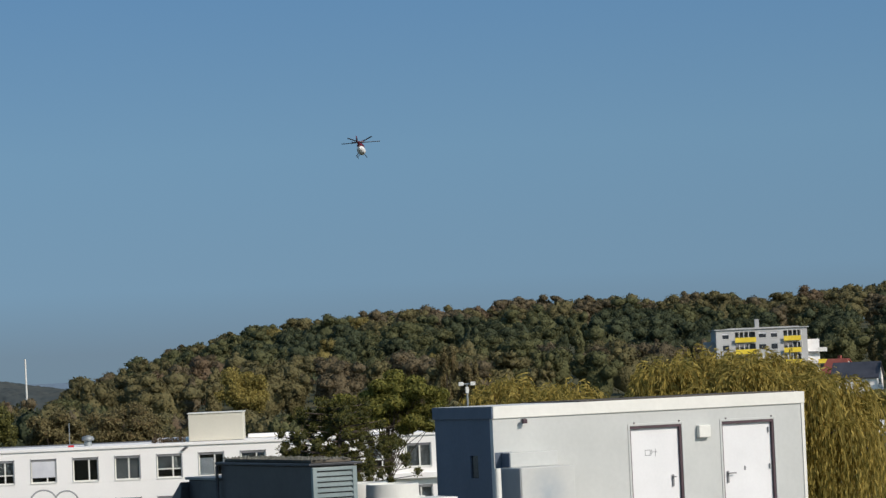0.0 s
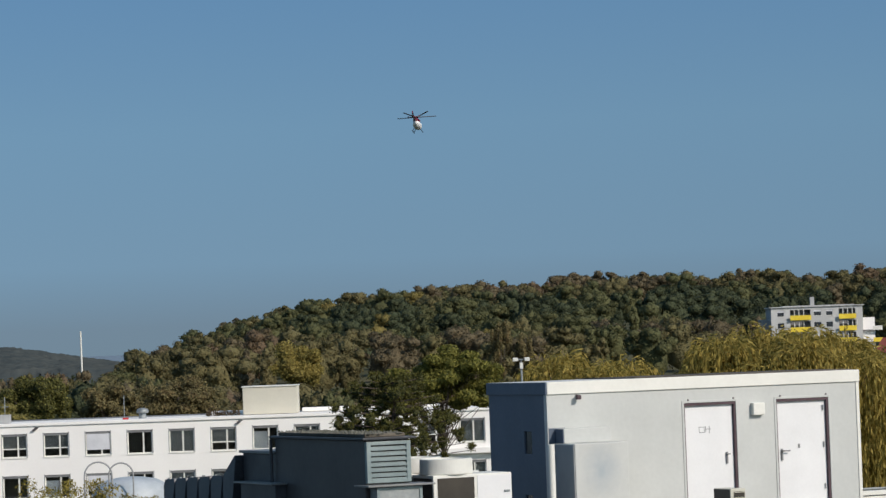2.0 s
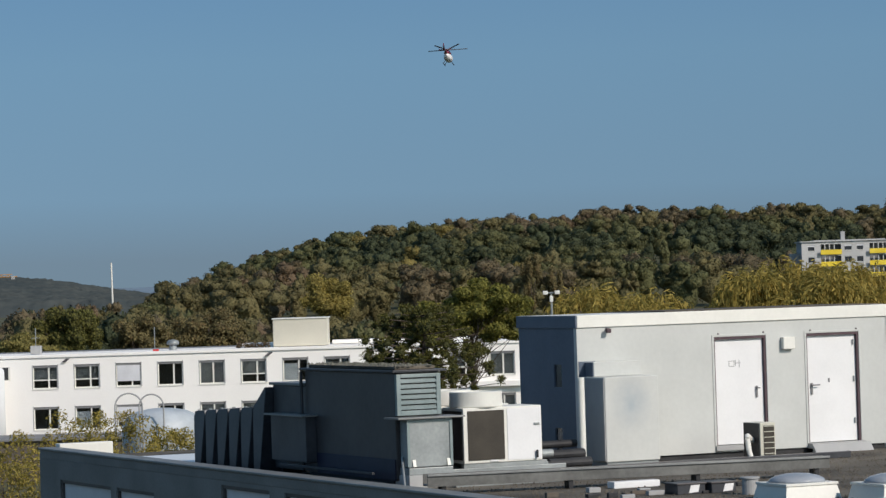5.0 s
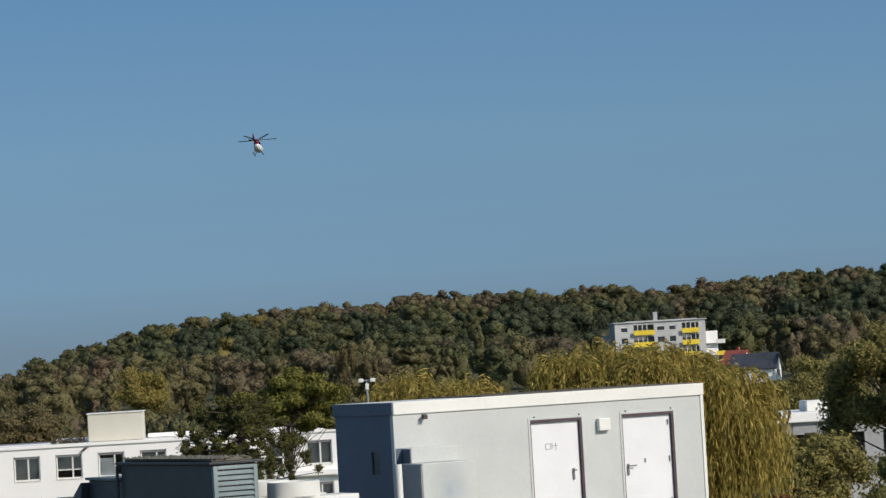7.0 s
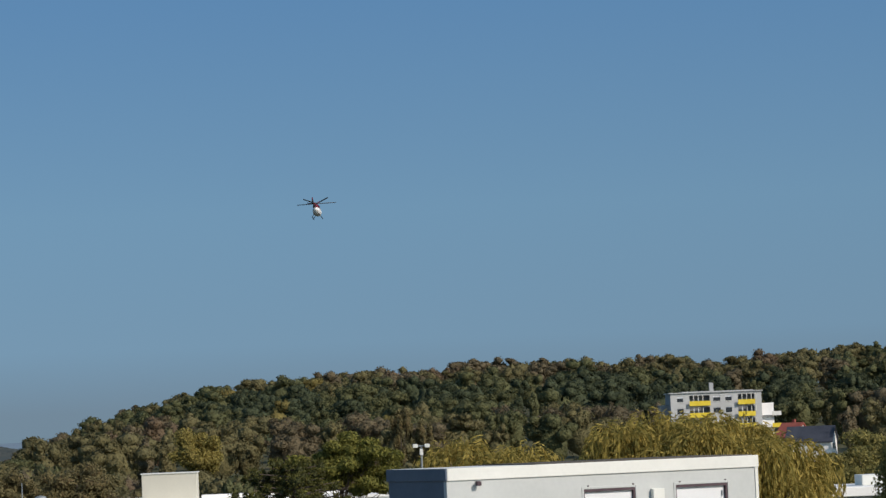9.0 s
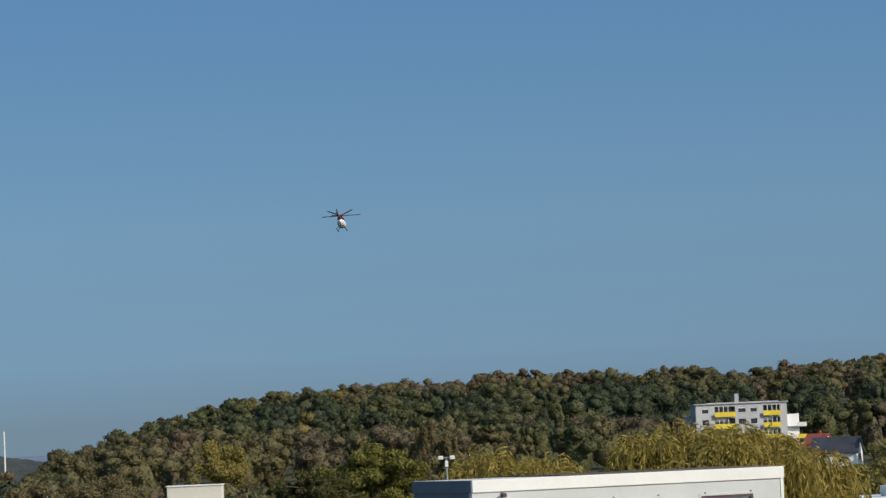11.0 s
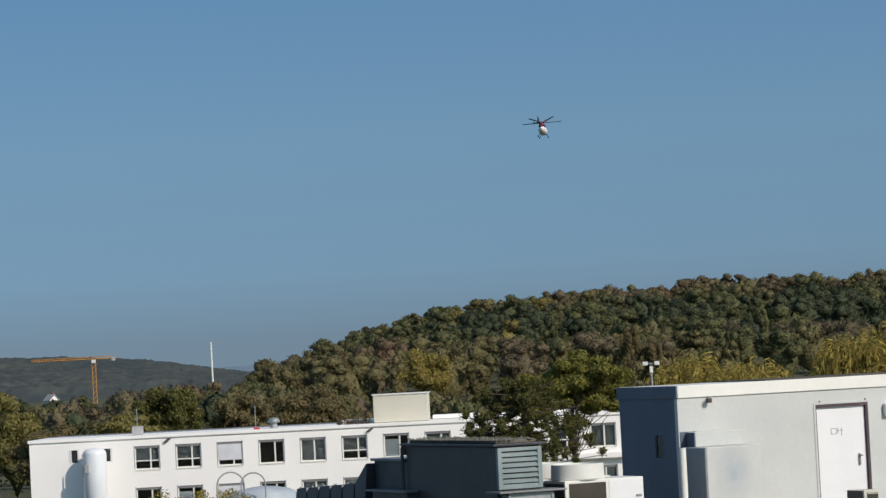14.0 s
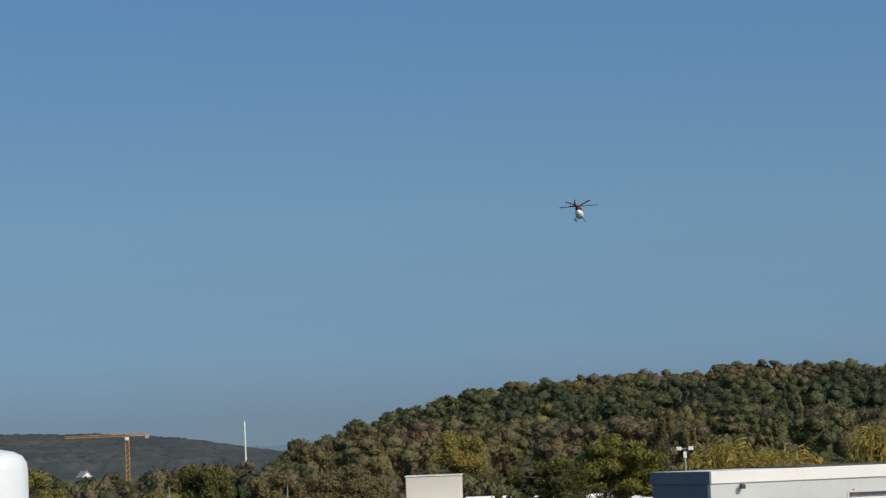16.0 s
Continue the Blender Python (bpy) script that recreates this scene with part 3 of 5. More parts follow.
for (x0, x1, z0, z1), handle_left in zip(doors, (False, True)):
    # maroon frame, wider at top and right to paint in the reveal's shade
    bm = box(x0, x0 + 0.02, 0.0, 0.115, z0, z1)
    box(x1 - 0.04, x1 - 0.001, 0.0, 0.115, z0, z1, bm=bm)
    box(x0 + 0.02, x1 - 0.04, 0.0, 0.115, z1 - 0.05, z1, bm=bm)
    leaf = part("door", box(x0 + 0.021, x1 - 0.041, 0.06, 0.11, z0 + 0.01, z1 - 0.051, 0.006), WHITE_DOOR, hut, "closed white steel door")
    part("door_frame", bm, PURPLE, leaf, "maroon-brown steel door frame, widened to paint the reveal's shade")
    bm = box(x0 - 0.045, x0 - 0.001, -0.014, -0.001, z0, z1 + 0.045, 0.004)
    box(x1 + 0.0, x1 + 0.045, -0.014, -0.001, z0, z1 + 0.045, 0.004, bm)
    box(x0 - 0.001, x1, -0.014, -0.001, z1, z1 + 0.045, 0.004, bm)
    part("trim", bm, WHITE_PANEL, leaf)
    for xx in (x0 + 0.08, x1 - 0.06):
        part("bolt", box(xx, xx + 0.02, -0.028, -0.001, z1 + 0.046, z1 + 0.07), PURPLE, leaf)
    hx = x0 + 0.12 if handle_left else x1 - 0.2
    bm = box(hx - 0.02, hx + 0.02, 0.03, 0.05, 1.08, 1.30, 0.004)
    rod((hx, 0.045, 1.26), (hx, -0.02, 1.26), 0.012, bm=bm)
    rod((hx, -0.015, 1.26), (hx + (0.15 if handle_left else 0.04), -0.015, 1.26), 0.012, bm=bm)
    part("handle", bm, SHADE_GREY, leaf, "grey lever handle")
    for zz in (0.5, 1.3, 2.0):
        part("hinge", rod((x1 - 0.1 if handle_left else x0 + 0.03, 0.04, zz), (x1 - 0.1 if handle_left else x0 + 0.03, 0.04, zz + 0.1), 0.014), GALV, leaf)
    part("step", box(x0 - 0.03, x1 + 0.02, -0.16 if handle_left else -0.05, 0.04, z0 - 0.1, z0 + 0.0, 0.008), CONCRETE, hut, "worn grey door sill")
    if handle_left:
        part("ramp", prism([(-0.28, -0.02), (-0.161, -0.02), (-0.161, z0 - 0.02)], x0 - 0.02, x1 + 0.1), CONCRETE, hut, "sloped grey threshold")
    else:  # an illegible scrawl, drawn as bars
        bm = box(x0 + 0.34, x0 + 0.46, 0.056, 0.0595, 1.68, 1.69)
        box(x0 + 0.34, x0 + 0.46, 0.056, 0.0595, 1.78, 1.79, bm=bm)
        box(x0 + 0.34, x0 + 0.35, 0.056, 0.0595, 1.69, 1.78, bm=bm)
        box(x0 + 0.45, x0 + 0.46, 0.056, 0.0595, 1.69, 1.78, bm=bm)
        box(x0 + 0.48, x0 + 0.49, 0.056, 0.0595, 1.69, 1.80, bm=bm)
        box(x0 + 0.48, x0 + 0.60, 0.056, 0.0595, 1.74, 1.75, bm=bm)
        box(x0 + 0.56, x0 + 0.57, 0.056, 0.0595, 1.66, 1.80, bm=bm)
        part("marking", bm, SHADE_GREY, leaf, "grey scrawl")
part("plate", box(5.38, 5.42, 0.054, 0.059, 1.30, 1.38), SHADE_GREY, hut)
vent = part("vent_box", box(4.33, 4.58, -0.11, -0.001, 1.97, 2.2, 0.01), WHITE_TRIM, hut, "small white wall vent")
lamp = part("camera_bracket", box(0.60, 0.66, -0.07, -0.001, 2.44, 2.50, 0.005), PURPLE, hut)
part("security_light", box(0.56, 0.65, -0.15, -0.071, 2.41, 2.49, 0.012), PURPLE, lamp, "small dark wall light")
for z0, z1, v0 in ((1.42, 1.84, 0.66), (0.22, 0.66, 0.70)):
    w = part("window", box(0.03, 0.09, v0, v0 + (0.32 if z0 > 1 else 0.3), z0, z1), DARK_PANE, hut, "narrow dark window slot")
# dark sheet on the front wall, painting the shaded recess by the cabinet
part("recess_shade", box(0.02, 0.36, -0.008, -0.001, 0.0, 1.9), SLATE_AND_SHADE, hut, "dark sheet painting the shaded recess beside the cabinet")

# ---- cabinet and pipes at the hut's corner ----
cab = thing("duct_cabinet", (0.6, -0.5, -0.02), "tall white sheet-metal cabinet standing before the hut", "cabinet", SITE)
part("body", box(0.07, 1.17, -0.92, -0.02, 0.08, 1.62, 0.012), SMUDGED, cab, "white sheet metal with a wiped blue-grey smudge")
part("top_section", box(0.16, 1.14, -0.34, -0.02, 1.621, 1.89, 0.012), WHITE_PANEL, cab)
# left faces are white like the rest; these sheets paint their shade
part("cabinet_side_shade", box(0.052, 0.069, -0.90, -0.05, 0.1, 1.6), CONCRETE, cab, "grey sheet painting shade on the white side")
part("cabinet_side_shade", box(0.142, 0.159, -0.33, -0.03, 1.63, 1.885), SLATE_AND_SHADE, cab, "dark sheet painting deep shade on the upper side")
part("base_frame", box(0.1, 1.15, -0.88, -0.05, -0.02, 0.079), GALV, cab)
solid("standpipe", rod((-0.40, -0.9, -0.02), (-0.40, -0.9, 1.64), 0.062, sides=20), WHITE_TRIM, (-0.36, -0.9, -0.02), "white insulated vertical pipe beside the hut corner", "pipe", SITE, smooth=False)
bm = rod((-1.95, -1.75, 0.36), (-1.45, -1.75, 0.36), 0.075, sides=16)
solid("duct_pipe", bm, GALV, (-1.7, -1.75, 0.28), "short bright steel pipe beside the condenser", "pipe", SITE)
pipes = thing("pipe_bundle", (-0.8, -0.9, -0.02), "bundle of black insulated pipes between unit and hut", "pipes", SITE)
for k, (v, w, r) in enumerate(((-0.75, 0.45, 0.07), (-1.05, 0.28, 0.09), (-1.3, 0.14, 0.09), (-0.9, 0.12, 0.08))):
    bm = rod((-1.5 + 0.1 * k, v, w), (-0.42, v + 0.1, w), r, sides=12)
    rod((-1.5 + 0.1 * k, v, w), (-1.55 + 0.1 * k, v - 0.1, -0.02), r, sides=12, bm=bm)
    part("pipe", bm, RUBBER, pipes)
part("bracket", box(-0.9, -0.82, -1.4, -0.6, -0.02, 0.04, 0.005), NAVY_METAL, pipes)

# ---- dark air handling plant ----
ahu = thing("air_handling_unit", (-4.5, -0.8, -0.02), "dark slate sheet-metal air handling unit with a louvred end", "air unit", SITE)
part("body", box(-4.9, -4.08, -2.78, 1.25, 0.1, 1.93, 0.015), DARK_METAL, ahu)
part("lid", box(-4.98, -3.98, -2.9, 1.35, 1.931, 1.97, 0.006), NAVY_METAL, ahu, "overhanging sheet-metal lid")
part("upstand", box(-4.85, -4.1, -2.7, 1.2, 1.971, 2.03, 0.015), GRAVEL, ahu, "pale weathered roof sheet")
rng = np.random.default_rng(5)
bm = bmesh.new()
for k in range(420):  # little cushions of moss
    u, v, r = rng.uniform(-4.86, -4.08), rng.uniform(-2.75, 1.25), rng.uniform(0.015, 0.045)
    top = bm.verts.new((u, v, 2.031 + r * rng.uniform(0.4, 1.1)))
    ring = [bm.verts.new((u + r * math.cos(a) * rng.uniform(0.7, 1.3), v + r * math.sin(a) * rng.uniform(0.7, 1.3), 2.029)) for a in (0.2, 1.5, 2.7, 4.0, 5.2)]
    for i in range(5):
        bm.faces.new((ring[i], ring[(i + 1) % 5], top))
tagged(part("moss", bm, MOSS, ahu, "grey-green moss cushions"), kind="stuff")
fr = box(-4.9, -4.82, -2.87, -2.781, 1.2, 1.9, 0.006)
box(-4.16, -4.08, -2.87, -2.781, 1.2, 1.9, 0.006, fr)
box(-4.82, -4.16, -2.87, -2.781, 1.84, 1.9, 0.006, fr)
box(-4.82, -4.16, -2.87, -2.781, 1.2, 1.28, 0.006, fr)
lv = part("louvre", fr, LOUVRE, ahu, "grey-green louvre grille")
part("backing", box(-4.82, -4.16, -2.80, -2.785, 1.28, 1.84), RUBBER, lv)
for k in range(6):
    z = 1.30 + 0.09 * k
    part("slat", prism([(-2.865, z), (-2.865, z + 0.026), (-2.83, z + 0.066), (-2.83, z + 0.04)], -4.82, -4.16), LOUVRE, lv)
part("shelf", box(-5.04, -3.8, -3.22, -2.6, 1.145, 1.175, 0.005), FASCIA, ahu, "projecting grey sheet shelf")
hood = part("intake_hood", box(-4.83, -4.03, -3.12, -2.79, 0.33, 1.12, 0.015), GALV, ahu, "dull galvanised intake box")
bm = box(-4.85, -4.8, -3.14, -3.121, 0.34, 1.13)
box(-4.06, -4.01, -3.14, -3.121, 0.34, 1.13, bm=bm)
box(-4.8, -4.06, -3.14, -3.121, 1.09, 1.13, bm=bm)
part("edge_strip", bm, LOUVRE, hood)
for x in (-4.76, -4.12):
    part("lifting_lug", prism([(-3.16, 0.34), (-3.125, 0.34), (-3.125, 0.46)], x, x + 0.06), WHITE_TRIM, hood)
part("plinth", box(-4.86, -4.0, -3.2, -2.6, -0.02, 0.2, 0.01), CONCRETE, ahu, "grey concrete plinth")
part("plinth", box(-4.84, -4.02, -3.16, -2.6, 0.201, 0.32, 0.01), GALV, ahu)
part("plinth", box(-4.88, -4.1, -2.59, 1.2, -0.02, 0.099), RUBBER, ahu)
part("skirting", box(-4.925, -4.901, -2.76, 0.73, 0.1, 0.46, 0.005), BLUE_BAND, ahu, "deep blue lower skirting")
part("side_box", box(-5.12, -4.901, 0.75, 2.45, 0.28, 1.1, 0.012), NAVY_METAL, ahu, "flat slate side housing")
part("side_lid", box(-5.2, -4.901, 0.7, 2.6, 1.101, 1.135, 0.005), FASCIA, ahu)
part("rear_body", box(-4.88, -4.1, 1.252, 2.9, 0.1, 1.64, 0.015), NAVY_METAL, ahu)
part("rear_lid", box(-4.94, -4.05, 1.36, 2.95, 1.641, 1.69, 0.006), FASCIA, ahu)
part("downpipe", rod((-4.96, 1.3, 0.1), (-4.96, 1.3, 1.9), 0.03, sides=12), NAVY_METAL, ahu, "thin upright pipe")
part("base_rail", box(-5.2, -5.15, -2.4, 1.9, 0.2, 0.24, 0.005), NAVY_METAL, ahu)
part("base_rail", box(-5.25, -4.905, -2.4, 1.9, 0.0, 0.05, 0.005), DARK_METAL, ahu)
part("brace", rod((-5.1, -3.55, 0.0), (-4.85, -2.9, 0.5), 0.02), GALV, ahu)
duct = thing("stepped_duct", (-4.6, 4.8, -0.02), "row of dark slate sheet-metal duct elbows behind the air unit", "duct", SITE)
tops = [1.60, 1.22, 1.19, 1.16, 1.13, 1.10]
for k, top in enumerate(tops):
    v0 = 2.96 + 0.64 * k
    drop = 0.34 if k == 0 else 0.03
    bm = prism([(v0 + 0.13, 0.0), (v0 + 0.44, 0.0), (v0 + 0.60, top - drop - 0.12), (v0 + 0.54, top - drop), (v0 + 0.04, top), (v0, top - 0.10)], -5.12, -4.2)
    for v in bm.verts:  # the casings bulge and lean inwards towards the top
        if v.co.x < -4.6:
            v.co.x += 0.07 * v.co.z
    bmesh.ops.bevel(bm, geom=bm.edges[:], offset=0.008, segments=1, affect="EDGES")
    part("duct_section", bm, NAVY_METAL, duct)
    part("bolt", box(-4.98, -4.94, v0 + 0.5, v0 + 0.56, top - drop - 0.05, top - drop + 0.03), GALV, duct)
# black body behind the sections, painting the shade in their gaps
part("gap_shade_backing", box(-4.7, -4.1, 2.96, 6.7, 0.0, 1.0, 0.01), RUBBER, duct)

# ---- condensers ----
def condenser(base_v, label):
    c = thing("condenser", (-2.6, base_v + 0.4, 0.2), label, "condenser", SITE, "roof condensers")
    x0, x1, y0, y1, z0, z1 = -3.37, -1.86, base_v, base_v + 0.85, 0.28, 1.24
    part("casing", box(x0, x1, y0, y1, z0, z1, 0.012), WHITE_TRIM, c)
    # dark sheet over the left side, painting its shade
    part("condenser_side_shade", box(x0 - 0.012, x0 - 0.001, y0 + 0.05, y1 - 0.05, z0 + 0.06, z1 - 0.05), COIL, c)
    part("coil_grille", box(x0 + 0.08, x0 + 0.78, y0 - 0.012, y0 - 0.001, z0 + 0.05, z1 - 0.05), COIL, c, "dark brown coil grille")
    part("access_panel", box(x0 + 0.84, x1 - 0.02, y0 - 0.01, y0 - 0.001, z0 + 0.03, z1 - 0.03, 0.003), WHITE_DOOR, c)
    part("handle", box(x1 - 0.16, x1 - 0.05, y0 - 0.03, y0 - 0.011, 0.9, 0.94, 0.006), GALV, c)
    part("valve", rod((x1 - 0.12, y0 - 0.05, z0 + 0.05), (x1 - 0.12, y0 - 0.05, z0 + 0.18), 0.02), RUBBER, c)
    part("label", box(x0 + 0.5, x0 + 0.66, y0 - 0.018, y0 - 0.0125, z0 + 0.02, z0 + 0.05), WHITE_DOOR, c)
    ring = lathe(x0 + 0.45, y0 + 0.42, [(0.46, z1), (0.47, z1 + 0.02), (0.46, z1 + 0.27), (0.42, z1 + 0.28), (0.40, z1 + 0.1), (0.2, z1 + 0.09)], 64)
    part("fan_ring", ring, WHITE_TRIM, c, "round white fan outlet")
    part("foot_rail", box(x0, x1 + 0.1, y0 + 0.02, y0 + 0.12, 0.2, 0.279, 0.005), GALV, c)
    part("foot_rail", box(x0, x1 + 0.1, y1 - 0.12, y1 - 0.02, 0.2, 0.279, 0.005), GALV, c)
    return c


condenser(-2.2, "white roof condenser with dark coil and fan ring")
condenser(-0.9, "white condenser standing behind the first one")
for v in (-2.2, -1.5, -0.9, -0.2):
    solid("support_beam", box(-3.9, -1.4, v, v + 0.1, -0.02, 0.2, 0.008), GALV, (-2.6, v, -0.02), "low galvanised support beam under the condensers", "beam", SITE, group="condenser supports")

# ---- small outdoor unit by the first door ----
split = thing("outdoor_unit", (3.0, -1.3, -0.02), "small beige air-conditioner outdoor unit on the roof", "air conditioner", SITE)
part("casing", box(2.80, 3.12, -1.75, -1.15, 0.06, 0.69, 0.012), BEIGE, split)
# black sheet on the beige casing stands for its shaded left face
part("unit_side_shade", box(2.785, 2.799, -1.72, -1.17, 0.07, 0.68), RUBBER, split)
g = part("grille", box(2.87, 3.09, -1.763, -1.751, 0.1, 0.64), COIL, split, "olive-brown grille")
for k in range(6):
    part("grille_bar", box(2.87, 3.09, -1.772, -1.7635, 0.12 + 0.1 * k, 0.132 + 0.1 * k), BEIGE, g)
for v in (-1.68, -1.28):
    part("foot", box(2.8, 3.12, v, v + 0.06, -0.02, 0.059), RUBBER, split)
hose = bmesh.new()
pts = [(2.78, -1.5, 0.36), (2.62, -1.6, 0.46), (2.56, -1.7, 0.40), (2.56, -1.74, 0.2), (2.60, -1.78, -0.01)]
for p, q in zip(pts, pts[1:]):
    rod(p, q, 0.05, sides=10, bm=hose)
part("hose", hose, WHITE_TRIM, split, "white bent hose")
for dv, ln in ((-0.5, 0.0), (-0.75, 0.3)):
    solid("cable_run", box(1.2 + ln, 2.6, dv - 0.8, dv - 0.72, -0.02, 0.07, 0.01), RUBBER, (2.0, dv - 0.76, -0.02), "black cable run on the gravel", "cable", SITE, group="roof cables")

# ---- cable tray on legs ----
tray = thing("cable_tray", (-2.0, -5.6, -0.02), "long weathered steel cable tray on short legs", "cable tray", SITE)
TRAY = pose(-5.35, -5.02, 0, 0, 0, math.degrees(math.atan2(-1.23, 6.8)))
for name, args, mat in (("tray_side", (0, 6.95, -0.02, 0.0, 0.12, 0.32), TRAY_STEEL), ("tray_floor", (0, 6.95, 0.001, 0.28, 0.14, 0.16), FASCIA), ("tray_side", (0, 6.95, 0.281, 0.30, 0.12, 0.32), TRAY_STEEL),
                        ("lip", (0, 6.95, -0.05, -0.021, 0.29, 0.325), FASCIA)):
    bm = box(*args, 0.004)
    bm.transform(TRAY)
    part(name, bm, mat, tray)
for d in (0.25, 2.4, 4.6, 6.7):
    for y in (0.01, 0.25):
        bm = box(d, d + 0.07, y, y + 0.04, -0.02, 0.119)
        bm.transform(TRAY)
        part("leg", bm, RUBBER, tray)
rail = solid("roof_rail", box(-4.2, 1.3, -3.62, -3.5, -0.02, 0.16, 0.01), GALV, (-1.4, -3.55, -0.02), "long low galvanised rail on the roof", "rail", SITE)
solid("roof_rail", box(-0.6, 4.6, -1.95, -1.86, -0.02, 0.1, 0.01), NAVY_METAL, (2, -1.9, -0.02), "dark low steel rail before the hut", "rail", SITE)

planks = thing("plank_stack", (7.5, 0.7, -0.02), "stack of white boards lying beside the hut", "boards", SITE)
for k in range(4):
    part("board", box(6.86 + 0.02 * (k % 2), 8.22 - 0.03 * k, 0.6 + 0.02 * (k % 3), 0.85, -0.019 + 0.1 * k, 0.065 + 0.1 * k, 0.008), WHITE_TRIM, planks)
edge = thing("edge_rail", (8.4, 0, -0.02), "thin galvanised rail at the roof edge with painted shade below", "rail", SITE)
ends = [(6.92, 1.5), (8.2, 1.4), (8.6, -5.0), (10.0, -13.8)]
for (ua, va), (ub, vb) in zip(ends, ends[1:]):
    part("bar", rod((ua, va, 0.36), (ub, vb, 0.36), 0.025), GALV, edge)
    turn = math.atan2(vb - va, ub - ua)
    # black sheet added below the bar to stand for the shade there
    bm = box(0, math.hypot(ub - ua, vb - va), 0.03, 0.07, -0.019, 0.3)
    bm.transform(pose(ua, va, 0, 0, 0, math.degrees(turn)))
    part("upstand", bm, RUBBER, edge, "black sheet standing for the shade under the rail")

# ---- rooflights, pipes and panels on the gravel ----
def rooflight(u, v, size, high, label):
    r = thing("rooflight", (u + size / 2, v + size / 2, -0.02), label, "rooflight", SITE, "domed rooflights")
    t = 0.05
    bm = bmesh.new()
    low = [bm.verts.new(p) for p in ((u, v, -0.02), (u + size, v, -0.02), (u + size, v + size, -0.02), (u, v + size, -0.02))]
    up = [bm.verts.new(p) for p in ((u + t, v + t, high), (u + size - t, v + t, high), (u + size - t, v + size - t, high), (u + t, v + size - t, high))]
    bm.faces.new(low[::-1])
    bm.faces.new(up)
    for k in range(4):
        bm.faces.new((low[k], low[(k + 1) % 4], up[(k + 1) % 4], up[k]))
    part("kerb", bm, WHITE_TRIM, r, "upstand kerb")
    part("rim", box(u + t - 0.02, u + size - t + 0.02, v + t - 0.02, v + size - t + 0.02, high + 0.001, high + 0.04, 0.006), WHITE_TRIM, r)
    c, q = (u + size / 2, v + size / 2), size / 2 - t
    part("dome", lathe(*c, [(q, high + 0.041), (q * 0.95, high + 0.04 + 0.10 * q), (q * 0.78, high + 0.04 + 0.20 * q), (q * 0.45, high + 0.04 + 0.28 * q), (0.02, high + 0.04 + 0.31 * q)], 24), DOME, r, "milky acrylic dome", smooth=True)


rooflight(-2.03, -10.75, 0.98, 0.19, "domed rooflight on a white kerb in the gravel")
rooflight(-1.07, -11.95, 1.0, 0.19, "domed rooflight on a white kerb in the gravel")
for u, v, wide in ((-2.48, -8.2, 0.5), (-1.92, -8.3, 0.44)):
    crate = thing("equipment_box", (u + wide / 2, v + 0.2, -0.02), "low dark metal box with a painted sunlit patch", "box", SITE, "dark roof boxes")
    part("body", box(u, u + wide, v, v + 0.42, -0.02, 0.13, 0.01), NAVY_METAL, crate)
    part("lid", box(u - 0.02, u + wide + 0.02, v - 0.02, v + 0.44, 0.131, 0.16, 0.008), DARK_METAL, crate)
    # white patch on the front, painting a small sunlit face
    part("sunlit_patch", prism([(u + 0.2, 0.0), (u + 0.37, 0.01), (u + 0.40, 0.125), (u + 0.24, 0.12)], v - 0.006, v - 0.001, "y"), WHITE_DOOR, crate, "white patch painted for a sunlit face")
rooflight(1.5, -9.75, 0.98, 0.19, "domed rooflight on a white kerb in the gravel")
solid("vent_pipe", lathe(-1.6, -8.95, [(0.13, -0.02), (0.13, 0.22), (0.15, 0.225), (0.15, 0.25), (0.02, 0.26)], 20), CONCRETE, (-1.6, -8.95, -0.02), "short grey capped vent pipe in the gravel", "vent pipe", SITE)
solid("white_panel_stack", box(-2.5, -1.65, -6.1, -5.85, -0.02, 0.09, 0.012), WHITE_DOOR, (-2.0, -6.0, -0.02), "white boxed panel lying on the roof", "panel", SITE)
solid("kerb_strip", box(-2.7, 8.0, -12.75, -12.62, -0.02, 0.1, 0.01), WHITE_TRIM, (2.5, -12.7, -0.02), "white edging strip along the roof", "edging", SITE)
rng = np.random.default_rng(8)
for k in range(14):
    u, v = rng.uniform(-4.5, -0.6), rng.uniform(-8.4, -6.6)
    solid("ballast_block", box(u, u + rng.uniform(0.12, 0.4), v, v + rng.uniform(0.06, 0.15), -0.02, rng.uniform(0.02, 0.07), 0.008), (CONCRETE, HEDGE_BROWN, RUBBER)[k % 3], (u, v, -0.02), "loose weathered block on the roof gravel", "block", SITE, group="loose roof blocks")
bm = bmesh.new()
for k in range(5000):  # single pebbles on the deck
    u, v, r = rng.uniform(-5.7, 8.0), rng.uniform(-12.5, -0.3), rng.uniform(0.012, 0.03)
    top = bm.verts.new((u, v, -0.02 + r * 1.3))
    ring = [bm.verts.new((u + r * math.cos(a) * rng.uniform(0.7, 1.2), v + r * math.sin(a) * rng.uniform(0.7, 1.2), -0.021)) for a in (0.2, 1.7, 3.3, 4.8)]
    for i in range(4):
        bm.faces.new((ring[i], ring[(i + 1) % 4], top))
solid("gravel", bm, GRAVEL, (0, 0, -0.02), "loose brown roof gravel", "gravel", SITE, kind="stuff")

# pale area, barely raised above the deck
solid("pale_roof_area", box(-5.5, -1.6, 7.3, 10.6, -0.019, 0.03, 0.006), TANK, (-3.5, 9.0, -0.02), "pale flat area on the roof beyond the ducts", "sheet", SITE)

